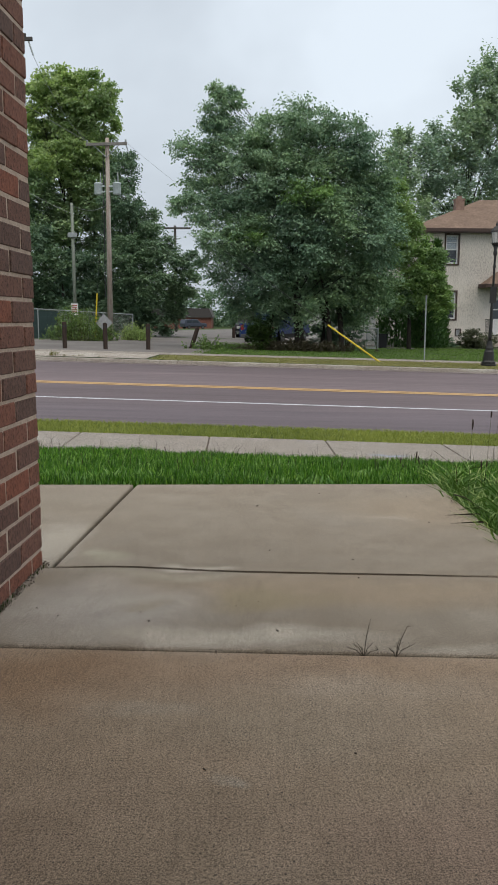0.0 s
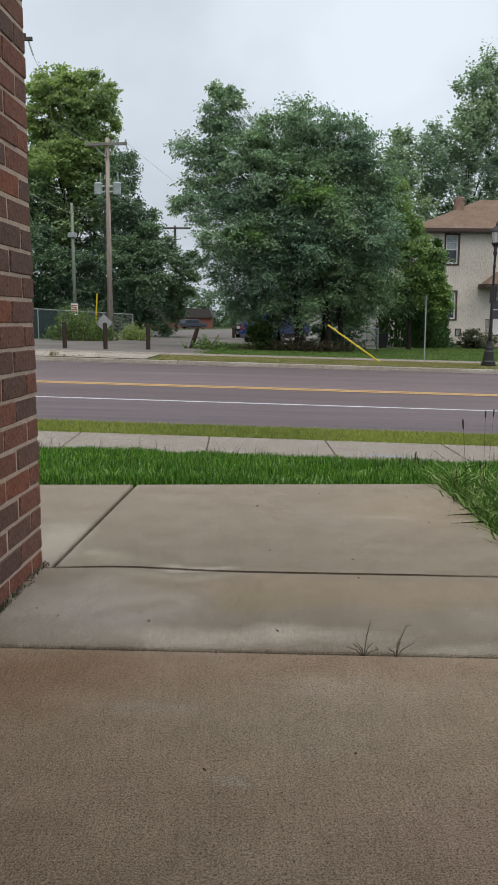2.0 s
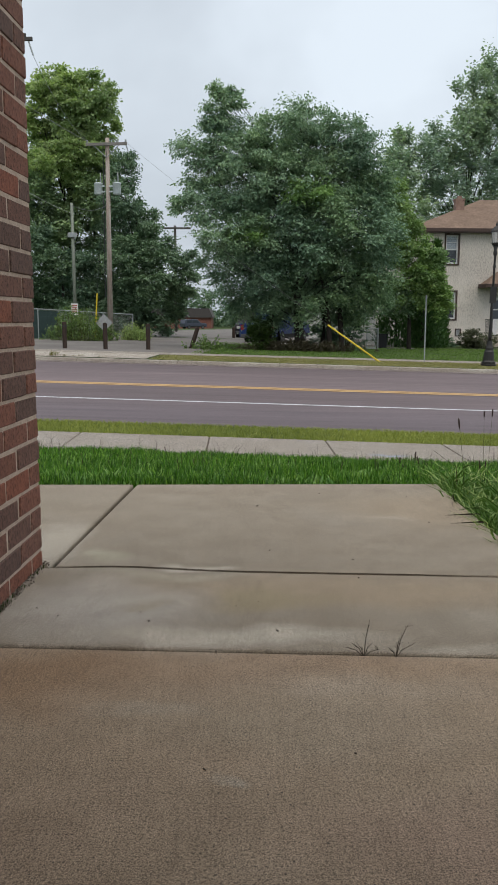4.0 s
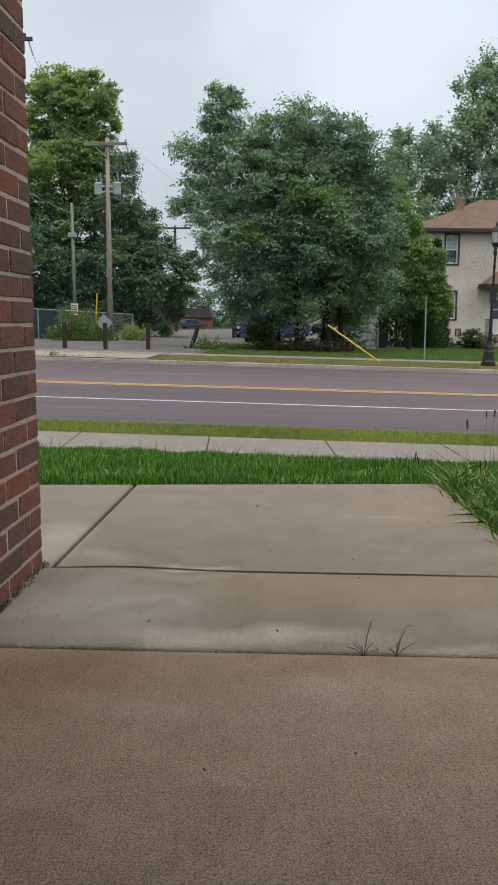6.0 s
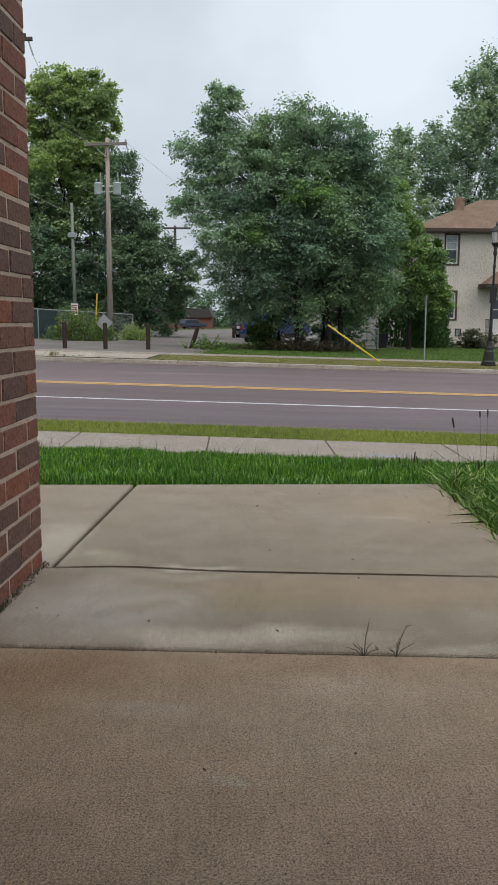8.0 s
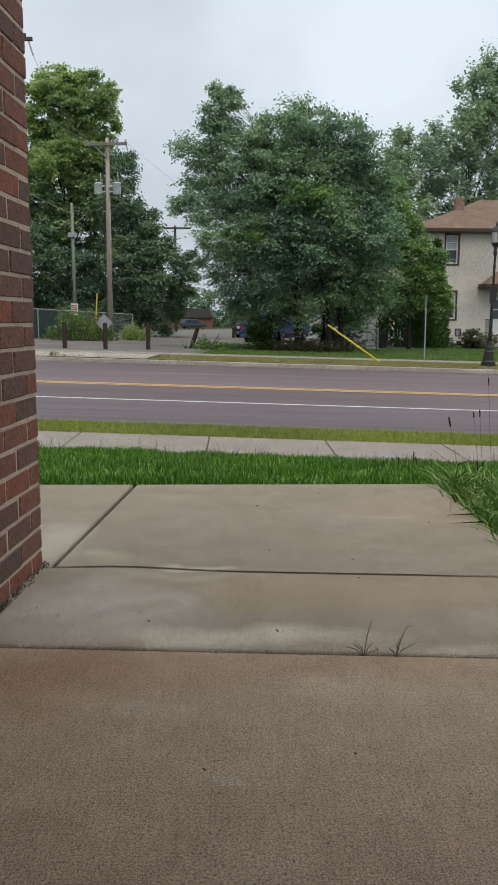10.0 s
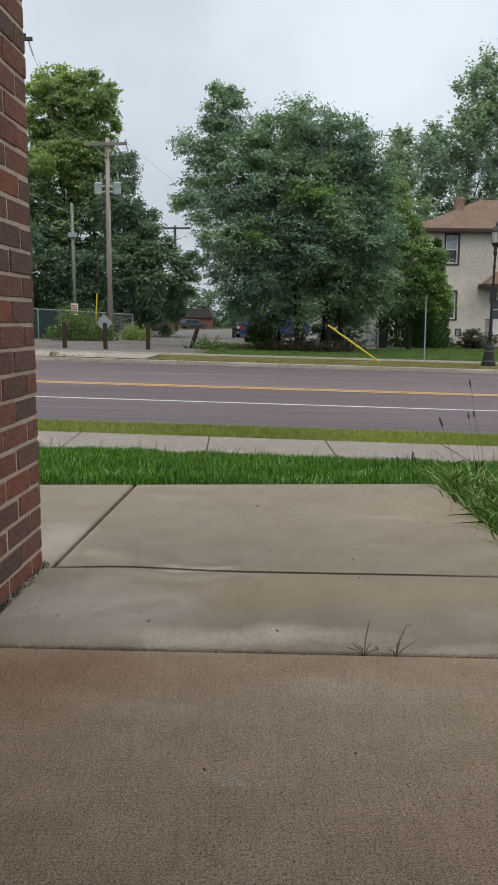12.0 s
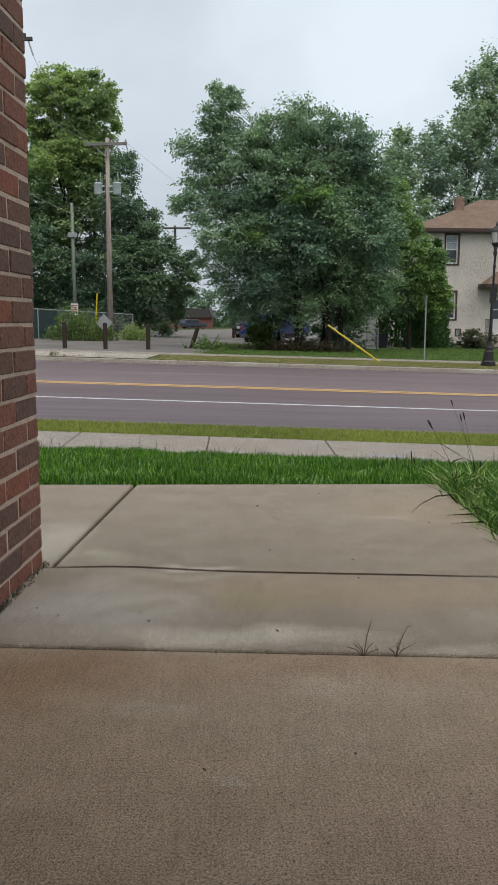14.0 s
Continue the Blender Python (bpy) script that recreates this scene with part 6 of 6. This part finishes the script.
for x, y, length, hl in ((1.03, 3.62, 0.445, 0.034), (1.015, 3.60, 0.44, 0.03), (0.78, 3.98, 0.19, 0.05), (0.835, 3.98, 0.17, 0.04), (1.00, 3.55, 0.235, 0.045), (1.03, 3.66, 0.215, 0.03), (1.07, 3.5, 0.22, 0.03), (0.73, 4.05, 0.15, 0.03), (1.06, 3.60, 0.585, 0.035)):
    w = thing("foxtail_weed", pose(x, y, -0.075 if y < 3.9 else -0.06), "foxtail weed with a dark seed head", "weed", "seeding weeds beside the slab")
    st = part("stalk", stalk_mesh(length - hl * 0.9, 0.0008), STRAW, w)
    part("seed_head", head_mesh(hl, 0.0034), SEED, st, at=pose(0, 0, length - hl))
    WEEDS.append(w)
bent = thing("bent_stem", pose(0.93, 3.72, -0.06), "dry grass stem bent low across the weeds", "weed")
part("stem", tube(bmesh.new(), [(0.0, 0, 0.0), (-0.005, 0, 0.16), (-0.05, 0, 0.19), (-0.11, 0, 0.235)], [0.0015, 0.0014, 0.0012, 0.0006], 5), STRAW, bent)
arc = thing("grass_leaf", pose(0.83, 3.42, -0.005), "long dark grass leaf arching over the slab", "grass leaf", "leaves lying over the slab")
part("leaf", blade_mesh([(0.04, 0.03, -0.01), (0.0, -0.02, 0.045), (-0.04, -0.10, 0.052), (-0.08, -0.19, 0.038), (-0.105, -0.265, 0.015)], 0.0075), DRY_STEM, arc)
for x, y, l in ((0.87, 3.18, 0.115), (0.86, 3.05, 0.115), (0.9, 3.28, 0.07)):
    g = thing("grass_leaf", pose(x, y, 0.0), "long grass leaf lying flat on the slab", "grass leaf", "leaves lying over the slab")
    part("leaf", blade_mesh([(0.05, 0, -0.03), (0.01, 0, 0.012), (-l * 0.4, 0, 0.01), (-l, 0, 0.006)], 0.009), DRY_STEM if l > 0.1 else WEED_GREEN, g)
# leaning leafy tufts
TUFTS = []
rnd = random.Random(71)
for k in range(9):
    x, y = 0.93 + rnd.uniform(0, 0.25), 2.75 + k * 0.14
    tf = thing("grass_tuft", pose(x, y, -0.075), "leafy tuft of rank grass beside the slab", "grass tuft", "tufts along the slab edge")
    for j in range(10):
        a, l = rnd.uniform(0, math.tau), rnd.uniform(0.11, 0.21)
        dx, dy = math.cos(a) * 0.8, math.sin(a) * 0.8
        lf = blade_mesh([(0, 0, 0), (dx * l * 0.2, dy * l * 0.2, l * 0.55), (dx * l * 0.5, dy * l * 0.5, l * 0.75), (dx * l * 0.85, dy * l * 0.85, l * 0.66)], 0.014)
        part("leaf", lf, RANK_GRASS, tf)
    TUFTS.append(tf)


# ---- what the wind moves ----
def motions():
    times = [i * 0.5 for i in range(29)]

    def swing(m, lean, nod=0.0):
        return m @ pose(0, 0, 0, math.degrees(nod), math.degrees(lean), 0)

    # the tall foxtail: lean of the stem and of the stalk above its knee, in radians
    low = [(0.0, 0.03), (0.5, 0.035), (1.0, 0.08), (1.5, 0.02), (2.0, -0.06), (2.5, -0.11), (3.0, -0.12), (4.2, -0.10), (5.5, -0.09), (6.0, -0.03), (6.5, -0.08), (7.0, -0.13), (7.5, -0.13), (8.0, -0.17), (9.2, -0.20), (10.5, -0.25), (11.0, -0.26), (11.5, -0.27), (12.0, -0.30), (12.5, -0.40), (13.0, -0.43), (13.5, -0.46), (14.0, -0.38)]
    high = [(0.0, 0.03), (0.5, 0.10), (1.0, 0.12), (1.5, 0.02), (2.0, -0.10), (2.5, -0.18), (3.0, -0.19), (4.2, -0.14), (5.5, -0.13), (6.0, -0.03), (6.5, -0.11), (7.0, -0.18), (7.5, -0.18), (8.0, -0.21), (9.2, -0.23), (10.5, -0.22), (11.0, -0.26), (11.5, -0.38), (12.0, -0.36), (12.5, -0.55), (13.0, -0.60), (13.5, -0.66), (14.0, -0.55)]
    low = [(t, 0.69 * a) for t, a in low]
    high = [(t, 0.93 * a) for t, a in high]
    walk(tall_low, [(t, pose(0.1 * a, 0, 0.12 * abs(a), 0, math.degrees(a), 0)) for t, a in low])
    walk(tall_top, [(t, pose(0.1 * a + KNEE * math.sin(a), 0, 0.12 * abs(a) + KNEE * math.cos(a), 0, math.degrees(b), 0)) for (t, a), (_, b) in zip(low, high)])
    # leans of the three thin foxtails, and a slight common sway of the short ones
    pair = [(0.0, 0.11), (0.5, -0.05), (1.0, 0.15), (1.5, 0.04), (2.0, 0.05), (2.5, 0.05), (3.0, 0.01), (4.2, 0.04), (5.5, 0.02), (6.0, 0.06), (6.5, -0.01), (7.0, 0.01), (7.5, 0.0), (8.0, -0.01), (9.2, -0.05), (10.5, -0.10), (11.0, -0.10), (11.5, -0.125), (12.0, -0.15), (12.5, -0.175), (13.0, -0.20), (13.5, -0.23), (14.0, -0.25)]
    inner = [(0.0, 0.05), (0.5, -0.055), (1.0, 0.08), (1.5, -0.02), (2.0, -0.01), (2.5, -0.05), (3.0, -0.05), (4.2, -0.02), (5.5, -0.04), (6.0, 0.0), (6.5, -0.042), (7.0, -0.04), (7.5, -0.055), (8.0, -0.065), (9.2, -0.11), (10.5, -0.16), (11.0, -0.20), (11.5, -0.19), (12.0, -0.18), (12.5, -0.195), (13.0, -0.21), (13.5, -0.24), (14.0, -0.26)]
    outer = [(0.0, 0.08), (0.5, 0.06), (1.0, 0.10), (1.5, 0.07), (2.0, 0.06), (2.5, 0.07), (3.0, 0.05), (4.2, 0.06), (5.5, 0.06), (6.0, 0.08), (6.5, 0.05), (7.0, 0.05), (7.5, 0.04), (8.0, 0.03), (9.2, -0.02), (10.5, -0.09), (11.0, -0.09), (11.5, -0.12), (12.0, -0.155), (12.5, -0.23), (13.0, -0.28), (13.5, -0.27), (14.0, -0.25)]
    for k, w in enumerate(WEEDS):
        m = w.matrix_basis.copy()
        rows = inner if k == 1 else outer if k == 8 else pair
        gain = 1.0 if k in (0, 1, 8) else 0.4
        bias = (0.0, 0.0, 0.06, -0.22, -0.10, 0.02, 0.05, 0.0, 0.0)[k]
        walk(w, [(t, swing(m, a * gain + bias, -4.3 * max(0.0, -a - 0.10) if k == 8 else 0.0)) for t, a in rows])
    # the arching leaf swings out over the slab
    m = arc.matrix_basis.copy()
    swung = [(0.0, 40), (1.5, 25), (3.0, 12), (5.5, 12), (8.0, 8), (10.5, 10), (12.0, 10), (12.8, -8), (14.0, -22)]
    walk(arc, [(t, m @ pose(0, 0, 0, 0, 0, a)) for t, a in swung])
    for k, tf in enumerate(TUFTS):
        m = tf.matrix_basis.copy()
        walk(tf, [(t, swing(m, 0.05 * math.sin(1.7 * t + k * 1.3) + 0.03 * math.sin(3.1 * t + k), 0.03 * math.sin(2.3 * t + k))) for t in times])
    # the elm's top and outer branches, as the gusts take them
    top = [(0.0, 0.0), (0.5, -0.004), (1.0, 0.002), (1.5, 0.005), (2.0, -0.002), (2.5, -0.006), (3.0, -0.012), (4.2, 0.004), (5.5, -0.028), (6.0, 0.004), (6.5, 0.018), (7.0, -0.004), (7.5, -0.028), (8.0, -0.022), (9.2, 0.005), (10.5, -0.022), (11.0, 0.0), (11.5, 0.016), (12.0, 0.016), (12.5, 0.0), (13.0, -0.018), (13.5, -0.018), (14.0, -0.010)]
    wing = [(0.0, 0.0), (0.5, 0.005), (1.0, 0.02), (1.5, 0.02), (2.0, 0.006), (2.5, 0.0), (3.0, -0.02), (4.2, 0.01), (5.5, -0.06), (6.0, -0.02), (6.5, 0.006), (7.0, 0.035), (7.5, 0.025), (8.0, -0.01), (9.2, 0.02), (10.5, -0.01), (11.0, 0.02), (11.5, 0.055), (12.0, 0.055), (12.5, 0.035), (13.0, 0.025), (13.5, 0.02), (14.0, 0.02)]
    for k, limb in enumerate(elm_branches):
        m = limb.matrix_basis.copy()
        rows = top if k < 2 else wing
        gain = (1.0, 0.8, 0.6, 0.3, 0.6, 0.25)[k] if k < 6 else 0.1
        walk(limb, [(t, swing(m, a * gain + (0.003 * math.sin(1.9 * t + k * 2.1) if k > 5 else 0), 0.004 * math.sin(1.3 * t + k))) for t, a in rows])
    for group, amp in ((maple_branches, 0.006), (poplar_branches, 0.004), (ash_branches, 0.006), (thicket_branches, 0.004), (young_branches, 0.006)):
        for k, limb in enumerate(group):
            m = limb.matrix_basis.copy()
            walk(limb, [(t, swing(m, amp * math.sin(1.2 * t + k * 1.9) + amp * 0.5 * math.sin(2.9 * t + k), amp * 0.5 * math.sin(1.6 * t + k))) for t in times])
    for k, w in enumerate((crack_a, crack_b)):
        m = w.matrix_basis.copy()
        walk(w, [(t, swing(m, 0.03 * math.sin(1.4 * t + k))) for t in times])


motions()
